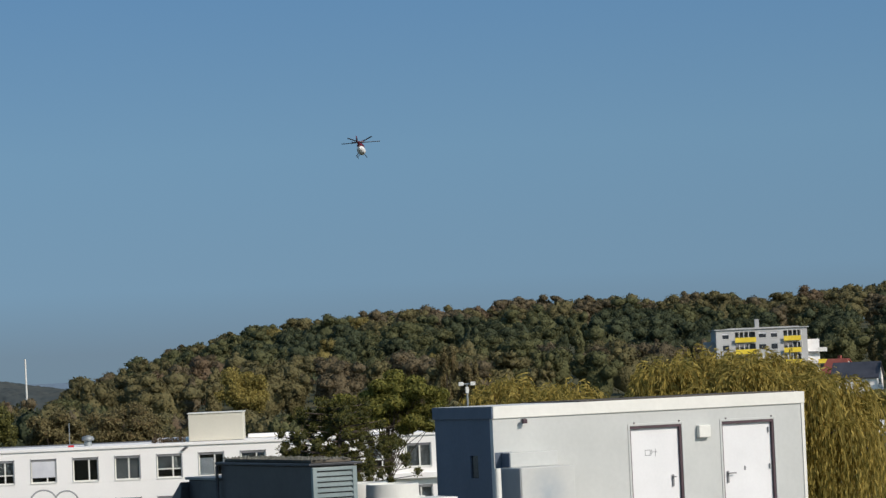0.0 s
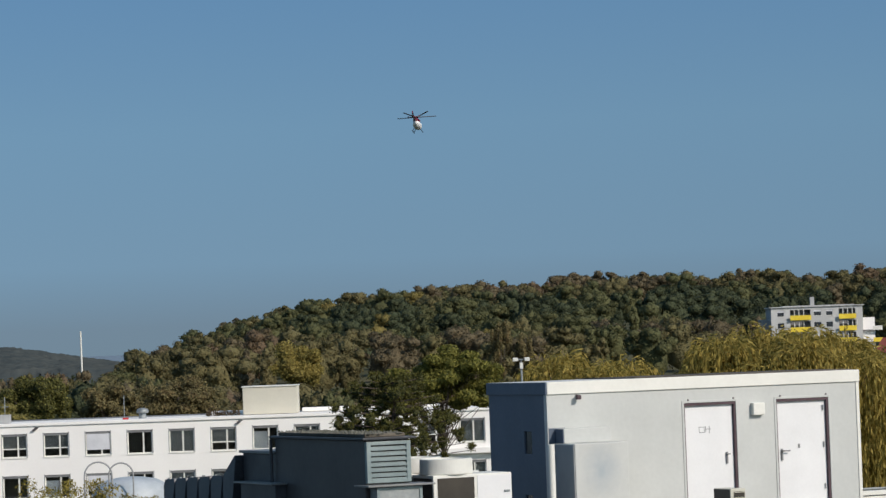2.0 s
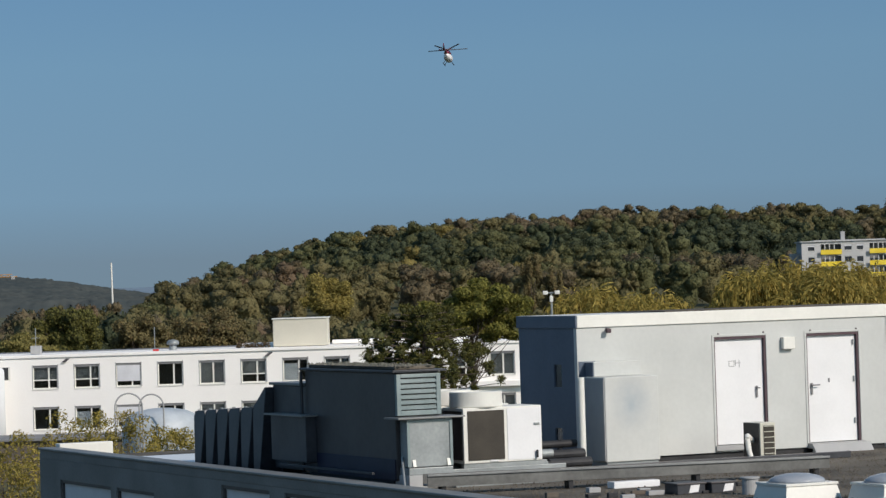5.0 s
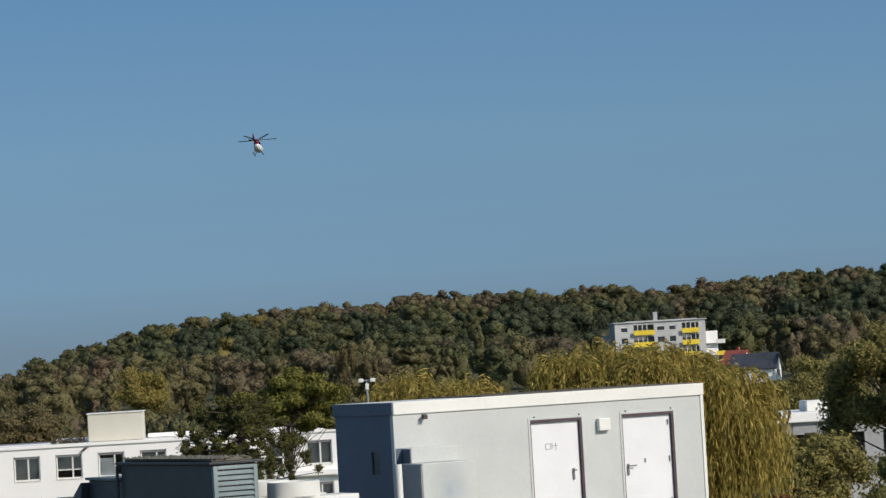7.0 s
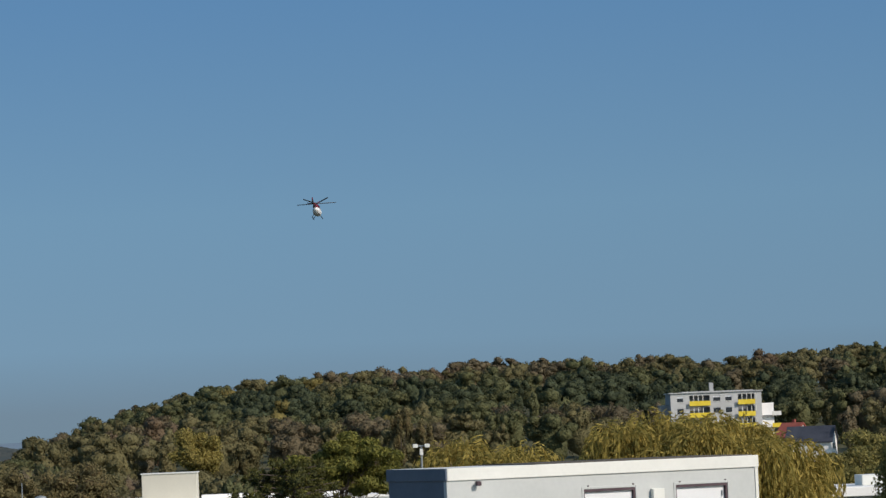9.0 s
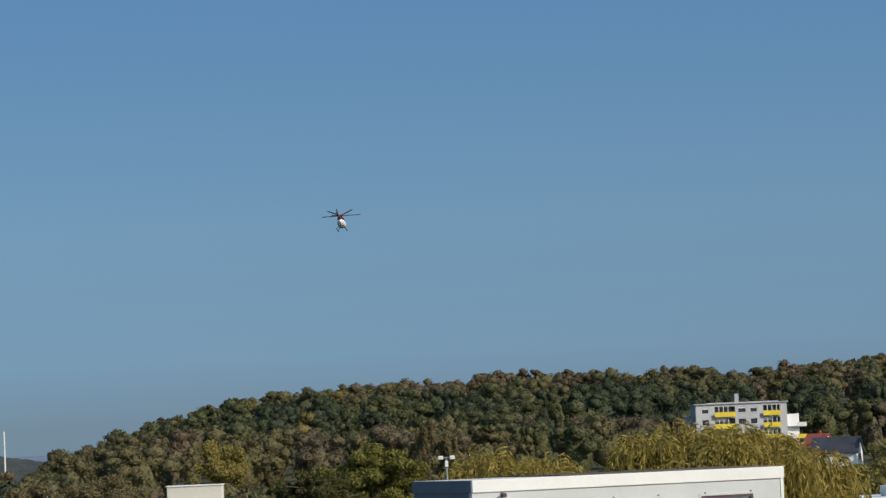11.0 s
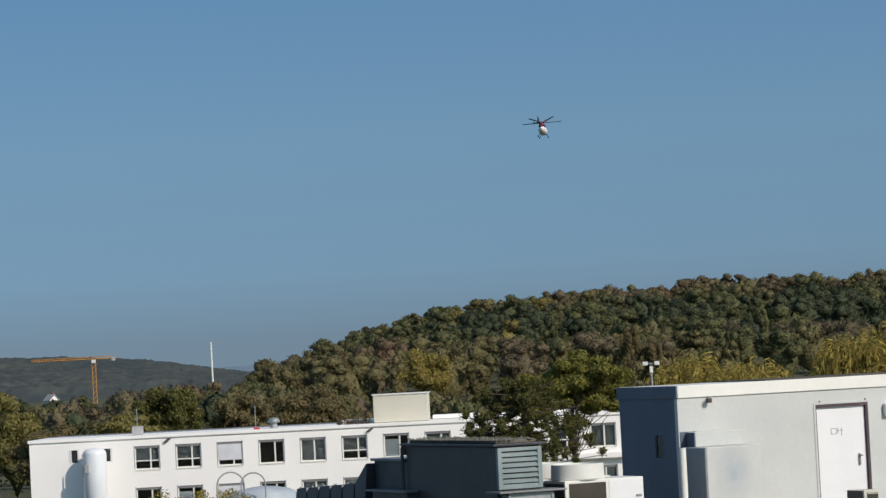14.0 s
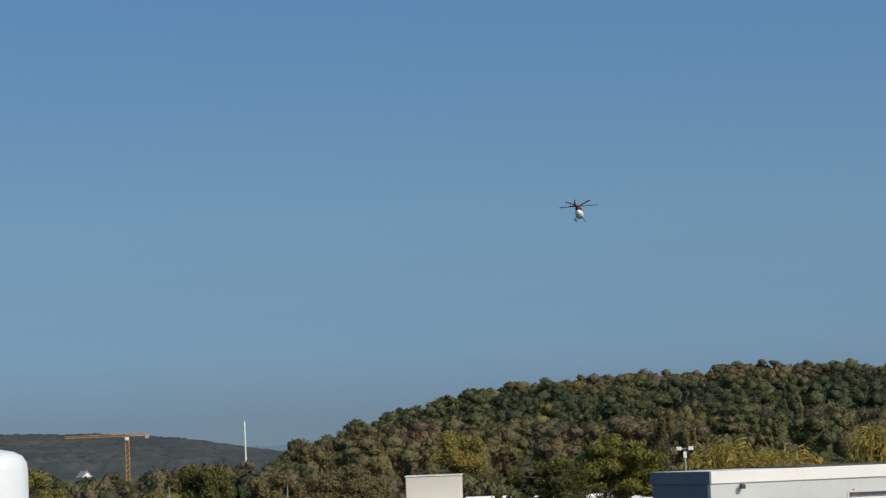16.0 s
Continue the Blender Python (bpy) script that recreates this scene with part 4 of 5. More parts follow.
# far corner of the parapet, and windows of the dark side wall
solid("parapet_return", box(-5.94, -4.75, 12.7, 13.0, -0.02, 0.27, 0.015), WHITE_TRIM, (-5.0, 12.8, -0.02), "sunlit white return of the parapet", "parapet", SITE, kind="structure")
for k, (v0, v1, top) in enumerate(((8.3, 11.6, -0.42), (5.7, 7.95, -0.42), (-0.4, 2.0, -0.1), (-3.3, -1.1, -0.1))):
    w = thing("window_%d" % (k + 1), (-6.2, v0, -2.0), "window with a pale roller blind in the dark wall", "window", SITE, kind="structure")
    bm = box(-6.27, -6.2, v0, v0 + 0.07, -2.0, top)
    box(-6.27, -6.2, v1 - 0.07, v1, -2.0, top, bm=bm)
    box(-6.27, -6.2, v0 + 0.07, v1 - 0.07, top - 0.07, top, bm=bm)
    part("window_frame", bm, DARK_METAL, w)
    part("blind", box(-6.22, -6.19, v0 + 0.071, v1 - 0.071, -1.3, top - 0.071), SHUTTER, w, "pale lowered roller blind")
    part("pane", box(-6.18, -6.17, v0 + 0.071, v1 - 0.071, -2.0, top - 0.071), DARK_PANE, w)

# ---- long white two-storey building ----
def sash(parent, x0, x1, z0, z1, y, style):
    """One window in a wall whose face is at y: frame with panes, a lintel box and a shutter or curtain behind."""
    bm = box(x0, x0 + 0.07, y + 0.10, y + 0.18, z0, z1)
    box(x1 - 0.07, x1, y + 0.10, y + 0.18, z0, z1, bm=bm)
    box(x0 + 0.07, x1 - 0.07, y + 0.10, y + 0.18, z0, z0 + 0.08, bm=bm)
    mid = x0 + (x1 - x0) * (0.64 if style != 4 else 0.55)
    box(mid - 0.055, mid + 0.055, y + 0.10, y + 0.18, z0 + 0.08, z1 - 0.15, bm=bm)
    if style in (0, 5):
        box(x0 + 0.07, mid - 0.055, y + 0.10, y + 0.18, z0 + 0.58, z0 + 0.66, bm=bm)
        box(mid + 0.055, x1 - 0.07, y + 0.10, y + 0.18, z0 + 0.58, z0 + 0.66, bm=bm)
    win = part("window", bm, WHITE_TRIM, parent, "white-framed window")
    part("lintel_box", box(x0, x1, y + 0.06, y + 0.2, z1 - 0.17, z1), SHADE_GREY, win, "dark grey shutter box")
    part("sill", box(x0 - 0.06, x1 + 0.06, y - 0.05, y + 0.1, z0 - 0.07, z0 - 0.002), WHITE_TRIM, win)
    for xs in (x0 - 0.06, x1):
        part("surround", box(xs, xs + 0.06, y - 0.012, y + 0.02, z0, z1 + 0.05), CONCRETE, win, "grey window surround")
    part("pane", box(x0 + 0.07, mid - 0.055, y + 0.13, y + 0.14, z0 + 0.08, z1 - 0.17), GLASS, win)
    part("pane", box(mid + 0.055, x1 - 0.07, y + 0.13, y + 0.14, z0 + 0.08, z1 - 0.17), GLASS, win)
    if style == 2:
        part("shutter", box(x0 + 0.07, x1 - 0.07, y + 0.05, y + 0.09, z0 + 0.38, z1 - 0.171), SHUTTER, win, "lowered pale roller shutter")
    elif style in (4, 5, 0):
        part("blind", box(x0 + 0.07, x1 - 0.07, y + 0.19, y + 0.2, z0 + (0.1 if style == 4 else 0.66), z1 - 0.171), SHADE_GREY, win, "grey inner blind")
    elif style == 6:
        part("curtain", box(x0 + 0.07, mid - 0.1, y + 0.20, y + 0.22, z0 + 0.08, z1 - 0.4), SHUTTER, win, "pale curtain")
    return win


YB = 223.0
wing = thing("white_building", (-15, 229, 0), "long white rendered flat-roofed building with rows of windows", "building")
upper = [-31.0 + 2.955 * k for k in range(11)] + [1.35, 4.3, 7.3]
styles = [0, 0, 2, 3, 4, 5, 6, 0, 3, 4, 0, 4, 3, 0]
lower_styles = [3, 6, 2, 3, 4, 0, 2, 0, 3, 4, 0, 4, 3, 0]
holes = [(x, x + 1.75, 5.9, 7.57) for x in upper] + [(x, x + 1.75, 3.0, 4.62) for x in upper] + [(-35.6, -35.0, 6.6, 7.5), (-33.25, -32.62, 6.6, 7.5)]
part("wall", pierced(-38.5, 14, 0, 8.1, YB, YB + 0.35, holes), RENDER_WHITE, wing)
part("wall", box(-38.5, -38.15, YB + 0.35, YB + 12, 0, 8.1), RENDER_WHITE, wing)
part("wall", box(13.65, 14, YB + 0.35, YB + 12, 0, 8.1), RENDER_WHITE, wing)
part("wall", box(-38.15, 13.65, YB + 11.7, YB + 12, 0, 8.1), RENDER_WHITE, wing)
part("interior_wall", box(-38.1, 13.6, YB + 3.2, YB + 3.3, 0, 8.05), ROOM, wing)
part("floor_slab", box(-38.1, 13.6, YB + 0.36, YB + 3.19, 5.05, 5.3), ROOM, wing)
part("roof", box(-38.6, 14.1, YB - 0.12, YB + 12.1, 8.101, 8.32, 0.03), RENDER_WHITE, wing, "white flat roof edge")
part("roof_felt", box(-38.3, 13.8, YB + 8.0, YB + 11.8, 8.321, 8.35), SHADE_GREY, wing)
for x, a, b in zip(upper, styles, lower_styles):
    sash(wing, x, x + 1.75, 5.9, 7.57, YB, a)
    sash(wing, x, x + 1.75, 3.0, 4.62, YB, b)
for x in (-35.6, -33.25):
    bm = box(x - 0.05, x + 0.08, YB - 0.02, YB + 0.2, 6.55, 7.55)
    box(x + 0.52, x + 0.65, YB - 0.02, YB + 0.2, 6.55, 7.55, bm=bm)
    small = part("small_window", bm, WHITE_TRIM, wing, "small square window")
    part("pane", box(x + 0.08, x + 0.52, YB + 0.12, YB + 0.13, 6.6, 7.5), DARK_PANE, small)
for x in (-28.75, -14.35, -0.3):
    bm = prism([(YB - 0.16, 7.74), (YB - 0.05, 7.74), (YB - 0.001, 7.95), (YB - 0.001, 8.02), (YB - 0.1, 8.0)], x, x + 0.28)
    for v in bm.verts:
        v.co.x += (v.co.z - 7.9) * 1.2
    part("rain_spout", bm, DARK_METAL, wing, "dark grey rain spout")
part("ledge", box(0.2, 10, YB - 0.5, YB - 0.001, 5.1, 5.5, 0.03), RENDER_WHITE, wing, "projecting white canopy")
cabin = thing("roof_cabin", (-12, YB + 3, 8.35), "cream-clad plant cabin on the white building", "cabin")
part("body", box(-14.0, -10.12, YB + 1.5, YB + 5, 8.351, 10.28, 0.03), CREAM, cabin)
part("capping", box(-14.08, -10.04, YB + 1.42, YB + 5.08, 10.281, 10.36, 0.02), WHITE_TRIM, cabin, "thin white capping")
for x0, x1, z in ((-16.6, -14.1, 8.58), (-10.0, -6.6, 8.62), (-6.5, 3.5, 8.56)):
    solid("roof_upstand", box(x0, x1, YB + 6, YB + 8, 8.351, z, 0.03), RENDER_WHITE, ((x0 + x1) / 2, YB + 7, 8.35), "low white upstand on the white building's roof", "upstand", group="roof upstands")
fan = thing("roof_ventilator", (-21.2, YB + 2, 8.35), "silver roof ventilator with a round cowl", "ventilator")
part("neck", lathe(-21.2, YB + 2, [(0.28, 8.351), (0.25, 8.7)], 16), GALV, fan)
part("cowl", lathe(-21.2, YB + 2, [(0.2, 8.701), (0.42, 8.72), (0.45, 8.85), (0.36, 9.02), (0.05, 9.1)], 20), GALV, fan, smooth=True)
solid("red_roof_lamp", box(-22.5, -22.1, YB + 0.6, YB + 1.0, 8.321, 8.45, 0.02), RED_LAMP, (-22.3, YB + 0.8, 8.32), "small red plastic lamp on the roof edge", "lamp")
ant = thing("antenna_box", (-31.0, YB + 2, 8.35), "grey vent box carrying a thin aerial", "vent")
part("box", box(-31.35, -30.6, YB + 1.6, YB + 2.3, 8.351, 8.95, 0.03), CONCRETE, ant)
part("aerial", rod((-31.0, YB + 2, 8.95), (-31.0, YB + 2, 10.2), 0.03), GALV, ant)
part("crossbar", rod((-31.3, YB + 2, 9.5), (-30.7, YB + 2, 9.5), 0.02), GALV, ant)
solid("thin_aerial", rod((-22.6, YB + 3, 8.351), (-22.6, YB + 3, 10.0), 0.03), GALV, (-22.6, YB + 3, 8.35), "thin aerial on the white building's roof", "aerial")
shed = thing("brown_annex", (-42, 216, 0), "low brown timber annex before the white building", "annex")
part("wall", box(-62, -23, 213, 219, 0, 2.7), HEDGE_BROWN, shed)
part("roof", box(-62.3, -22.7, 212.7, 219.3, 2.701, 2.88, 0.03), SHADE_GREY, shed)

# ---- tanks ----
def tank(name, x, y, r, top, label, mat):
    t = thing(name, (x, y, 0), label, "tank")
    part("shell", lathe(x, y, [(r, 0), (r, top - 0.55 * r), (0.97 * r, top - 0.38 * r), (0.86 * r, top - 0.2 * r), (0.62 * r, top - 0.08 * r), (0.3 * r, top - 0.02 * r), (0.03, top)], 40), mat, t, smooth=True)
    return t


silo = tank("white_silo", -17.55, 90, 1.08, 12.78, "tall white cylindrical tank with a domed top", TANK)
part("band", lathe(-17.55, 90, [(1.09, 9.0), (1.1, 9.02), (1.1, 9.1), (1.09, 9.12)], 40), TANK, silo)
small = tank("white_tank", -33.7, 221.9, 0.84, 7.62, "white gas tank standing close to the white building", TANK)
part("ladder", box(-34.5, -34.44, 221.3, 221.36, 1, 7.2), GALV, small)
part("gauge", box(-34.3, -34.0, 220.95, 221.25, 5.9, 6.5, 0.03), CONCRETE, small)
silver = tank("silver_tank", -11.9, 121, 1.55, 8.02, "silver metal tank with a domed top behind shrubs", SILVER)
for k in range(5):
    part("seam", box(-13.0 + 0.5 * k, -12.98 + 0.5 * k, 119.3, 119.42, 3, 7.0), GALV, silver)
for cx, r, top in ((-12.98, 0.52, 8.66), (-12.12, 0.46, 8.6)):
    bm = bmesh.new()
    arc = [Vector((cx + r * math.cos(a), 119.2, top - r + r * math.sin(a))) for a in np.linspace(0, math.pi, 17)]
    arc = [Vector((cx + r, 119.2, 0)), *arc, Vector((cx - r, 119.2, 0))]
    for p, q in zip(arc, arc[1:]):
        rod(p, q, 0.03, sides=8, bm=bm)
    solid("pipe_hoop", bm, CONCRETE, (cx, 119.2, 0), "thin grey bent pipe hoop before the tank", "pipe hoop", group="pipe hoops")

# ---- floodlight mast behind the hut ----
mast = thing("floodlight_mast", (1.97, 75, 0), "slim grey mast with two small white floodlights", "mast")
part("pole", rod((1.97, 75, 0), (1.97, 75, 12.1), 0.035, 0.025), GALV, mast)
part("crossarm", rod((1.8, 75, 12.12), (2.15, 75, 12.12), 0.018), GALV, mast)
for x in (1.83, 2.11):
    part("floodlight", box(x - 0.06, x + 0.06, 74.9, 75.05, 12.08, 12.17, 0.012), WHITE_TRIM, mast)
part("sensor", box(1.93, 2.01, 74.95, 75.05, 11.9, 12.05, 0.01), WHITE_TRIM, mast)

# ---- apartment block on the slope ----
flats = thing("apartment_block", (90, 750, 0), "pale grey flat-roofed apartment block with yellow balconies", "apartment block")
X0, Y0, TOP, ST = 78.9, 744.0, 19.6, 2.8
fl = []
for k in range(6):
    z = TOP - 0.35 - ST * (k + 1) + 0.2
    fl += [(X0 + 4.5, X0 + 9.3, z + 0.1, z + 2.35), (X0 + 16.0, X0 + 19.9, z + 0.1, z + 2.35)]
    fl += [(X0 + 1.5, X0 + 3.0, z + 0.9, z + 2.2), (X0 + 10.1, X0 + 11.8, z + 0.9, z + 2.2), (X0 + 13.0, X0 + 14.5, z + 0.9, z + 2.2)]
part("wall", pierced(X0, X0 + 21.6, 0, TOP, Y0, Y0 + 0.4, fl), PALE_GREY, flats)
# left wall in a darker grey, its shade put into the colour
part("wall", box(X0, X0 + 0.4, Y0 + 0.41, Y0 + 12, 0, TOP), CONCRETE, flats)
part("wall", box(X0 + 21.2, X0 + 21.6, Y0 + 0.41, Y0 + 12, 0, TOP), PALE_GREY, flats)
part("wall", box(X0 + 0.4, X0 + 21.2, Y0 + 11.6, Y0 + 12, 0, TOP), PALE_GREY, flats)
part("loggia_wall", box(X0 + 0.4, X0 + 21.2, Y0 + 1.8, Y0 + 2.0, 0, TOP), SHADE_GREY, flats)
part("roof", box(X0 - 0.4, X0 + 22.0, Y0 - 0.4, Y0 + 12.4, TOP, TOP + 0.2, 0.04), PALE_GREY, flats)
part("roof", box(X0 + 3, X0 + 20, Y0 + 2, Y0 + 10, TOP + 0.201, TOP + 0.4, 0.04), CONCRETE, flats)
part("chimney", box(X0 + 9.9, X0 + 10.9, Y0 + 5, Y0 + 6, TOP + 0.401, TOP + 2.4, 0.05), CONCRETE, flats)
# grey block added at the left to stand for the shaded side face
part("shaded_side_block", box(X0 - 2.2, X0 - 0.01, Y0 + 4, Y0 + 9, 0, TOP - 2.6, 0.05), CONCRETE, flats, "grey block standing for the shaded left side")
part("side_wing", box(X0 + 21.61, X0 + 24.6, Y0 + 1.5, Y0 + 9, 0, TOP - 2.9, 0.05), RENDER_WHITE, flats, "white lower side wing")
for k in range(6):
    z = TOP - 0.35 - ST * (k + 1) + 0.2
    for a, b, extra in ((4.5, 9.3, 0), (16.0, 19.9, 1)):
        bal = part("balcony", box(X0 + a - 0.1, X0 + b + 0.1, Y0 - 0.7, Y0 - 0.001, z + 0.02, z + 0.14), CONCRETE, flats)
        part("parapet", box(X0 + a - 0.1, X0 + b + 0.1, Y0 - 0.8, Y0 - 0.701, z - 0.1, z + 1.05, 0.02), YELLOW, bal, "yellow balcony front")
        for j in range(3 + extra):
            part("post", box(X0 + a + 0.9 + j * 1.1, X0 + a + 1.05 + j * 1.1, Y0 - 0.1, Y0 + 0.05, z + 1.05, z + 2.35), WHITE_TRIM, bal)
    for a, b in ((1.5, 3.0), (10.1, 11.8), (13.0, 14.5)):
        w = part("window", box(X0 + a, X0 + b, Y0 + 0.2, Y0 + 0.24, z + 0.9, z + 2.2), DARK_PANE, flats)
        part("shutter", box(X0 + a, X0 + b, Y0 + 0.1, Y0 + 0.19, z + 1.5 + 0.3 * ((k + int(a)) % 3), z + 2.2), SHUTTER, w)
        part("sill", box(X0 + a - 0.1, X0 + b + 0.1, Y0 - 0.1, Y0 - 0.001, z + 0.8, z + 0.9), WHITE_TRIM, w)
    if k < 5:
        bal = part("balcony", box(X0 + 21.8, X0 + 26.2, Y0 + 0.4, Y0 + 1.49, z - 3.0, z - 2.85), CONCRETE, flats)
        part("parapet", box(X0 + 24.0, X0 + 26.2, Y0 + 0.3, Y0 + 0.399, z - 3.0, z - 2.0), YELLOW if k == 1 else WHITE_TRIM, bal)


def gabled(name, x0, x1, y, wide, eave, ridge, roof_mat, label):
    """A house with its ridge along x and a white gable."""
    h = thing(name, ((x0 + x1) / 2, y + wide / 2, 0), label, "house")
    part("wall", prism([(y, 0), (y + wide, 0), (y + wide, eave), (y + wide / 2, ridge), (y, eave)], x0, x1), RENDER_WHITE, h)
    for side in (0, 1):
        a, b = (y - 0.5, y + wide / 2) if side == 0 else (y + wide + 0.5, y + wide / 2)
        lowz = eave - 0.5 * (ridge - eave) / (wide / 2)
        part("roof", prism([(a, lowz), (b, ridge + 0.02), (b, ridge + 0.3), (a, lowz + 0.28)], x0 - 0.5, x1 + 0.4), roof_mat, h)
    for k in range(2):
        part("window", box(x1 + 0.001, x1 + 0.05, y + wide * (0.3 + 0.25 * k), y + wide * (0.3 + 0.25 * k) + 1.0, eave - 1.8, eave - 0.5), DARK_PANE, h)
    part("chimney", box(x0 + 2, x0 + 2.7, y + wide * 0.6, y + wide * 0.6 + 0.7, ridge - 1.0, ridge + 1.0), RED_TILE, h)
    return h


house = gabled("house", -5.0, 5.0, -4, 8, 7.5, 10.6, SLATE, "white house with a dark slate gable roof")
house.matrix_world = pose(106.0, 704, 0, 0, 0, -18)
house2 = gabled("house", -2.6, 2.6, -3.2, 6.4, 8.6, 11.5, RED_TILE, "white house with a red tiled roof")
house2.matrix_world = pose(106.8, 738, 0, 0, 0, -40)
pav = thing("white_pavilion", (34, 203, 0), "white flat-roofed building half hidden by trees", "building")
# walls are grey instead of white, with shade put into the colour
part("wall", pierced(31.1, 48, 0, 7.4, 200, 200.3, [(32 + 3 * k, 33.8 + 3 * k, 5.1, 6.6) for k in range(4)]), CONCRETE, pav, "wall greyed to paint the shade under the roof edge")
part("wall", box(31.1, 31.4, 200.31, 210, 0, 7.4), CONCRETE, pav)
part("interior_wall", box(31.5, 47.9, 202.5, 202.7, 0, 7.3), ROOM, pav)
part("roof", box(30.8, 48.3, 199.7, 210.3, 7.401, 8.0, 0.04), RENDER_WHITE, pav)
part("roof_box", box(33.7, 35.6, 203, 206, 8.001, 8.68, 0.04), WHITE_TRIM, pav)

# ---- crane and chimney in the distance ----
crane = thing("tower_crane", (-196, 1300, 0), "orange tower crane over the far trees", "crane")
bm = bmesh.new()
for k in range(10):
    z = 2.1 * k
    for dx in (-0.75, 0.75):
        rod((-196 + dx, 1300, z), (-196 + dx, 1300, z + 2.1), 0.17, sides=4, bm=bm)
    rod((-196.75, 1300, z), (-195.25, 1300, z + 2.1), 0.12, sides=4, bm=bm)
part("tower", bm, ORANGE, crane)
part("cab", box(-196.8, -195.2, 1299, 1301, 19.5, 20.9, 0.1), WHITE_TRIM, crane)
bm = bmesh.new()
rod((-222, 1300, 21.2), (-186, 1300, 21.2), 0.16, sides=4, bm=bm)
rod((-222, 1300, 21.9), (-188, 1300, 22.2), 0.12, sides=4, bm=bm)
for k in range(11):
    x = -221 + 3 * k
    rod((x, 1300, 21.2), (x + 1.5, 1300, 22.0), 0.09, sides=4, bm=bm)
    rod((x + 1.5, 1300, 22.0), (x + 3, 1300, 21.2), 0.09, sides=4, bm=bm)
part("jib", bm, ORANGE, crane)
part("counterweight", box(-188.4, -187.0, 1299, 1301, 20.1, 21.6, 0.1), CONCRETE, crane)
chim = thing("white_chimney", (-112.9, 1000, 0), "slim white chimney stack above the trees", "chimney")
part("stack", rod((-112.9, 1000, 0), (-113.05, 1000, 22.4), 0.33, 0.27, 16), WHITE_TRIM, chim)
part("rim", rod((-113.05, 1000, 22.4), (-113.05, 1000, 22.6), 0.31, 0.31, 16), WHITE_TRIM, chim)
for x, y, z in ((-206, 1250, 7.4), (-72, 560, 5.6)):
    h = gabled("far_house", -2.2, 2.2, -2, 4, z - 2, z, RENDER_WHITE if x > -100 else CONCRETE, "small white house far off among trees")
    h.matrix_world = pose(x, y, 0, 0, 0, -50)

# ---- helicopter ----
heli = thing("helicopter", (0, 0, 0), "red and white rescue helicopter in flight", "helicopter")
bm = bmesh.new()
bmesh.ops.create_uvsphere(bm, u_segments=24, v_segments=14, radius=1)
for v in bm.verts:
    y = v.co.y
    v.co = Vector((v.co.x * 1.15, y * 3.1 + 0.6, v.co.z * (1.15 if v.co.z < 0 else 0.95) + (0.25 * max(-y, 0))))
part("fuselage", bm, HELI_WHITE, heli, "white lower fuselage", smooth=True)
bm = bmesh.new()
bmesh.ops.create_uvsphere(bm, u_segments=20, v_segments=12, radius=1)
for v in bm.verts:
    v.co = Vector((v.co.x * 0.95, v.co.y * 2.4 - 0.2, v.co.z * 0.62 + 1.05))
part("engine_cowling", bm, HELI_RED, heli, "deep red engine cowling", smooth=True)
part("tail_boom", rod((0, -1.2, 0.75), (0, -6.4, 1.15), 0.5, 0.2, 16), HELI_RED, heli, "deep red tail boom")
fin = part("tail_fin", prism([(-5.8, 0.8), (-6.9, 0.7), (-7.2, 2.3), (-6.7, 2.3)], -0.12, 0.12), HELI_RED, heli, "red tail fin")
part("tail_rotor_shroud", rod((-0.18, -6.6, 1.25), (0.18, -6.6, 1.25), 0.62, 0.62, 20), HELI_DARK, fin)
part("stabiliser", box(-1.5, 1.5, -5.7, -5.0, 0.95, 1.05, 0.02), HELI_RED, heli)
for x in (-1.5, 1.5):
    part("end_plate", box(x - 0.05, x + 0.05, -5.8, -5.0, 0.75, 1.35, 0.02), HELI_RED, heli)
    part("skid", rod((x * 0.8, -1.5, -1.75), (x * 0.8, 2.2, -1.75), 0.11), HELI_DARK, heli)
    for y in (-0.8, 1.4):
        part("strut", rod((x * 0.8, y, -1.75), (x * 0.4, y, -0.8), 0.09), HELI_DARK, heli)
part("windscreen", box(-0.7, 0.7, 3.0, 3.5, -0.2, 0.5, 0.1), HELI_DARK, heli)
part("mast", rod((0, 0.2, 1.5), (0, 0.2, 2.15), 0.2), HELI_DARK, heli)
for k in range(5):
    a = radians(168 + 72 * k)
    bm = box(0.15, 5.6, -0.26, 0.26, 2.10, 2.22, 0.03)
    for v in bm.verts:
        v.co.z += 0.012 * v.co.x ** 2
    bm.transform(pose(0, 0.2, 0, 0, 0, math.degrees(a)))
    part("rotor_blade", bm, HELI_DARK, heli)
heli.matrix_world = pose(-3.5, 860, 74.3, -9, -3, -8)

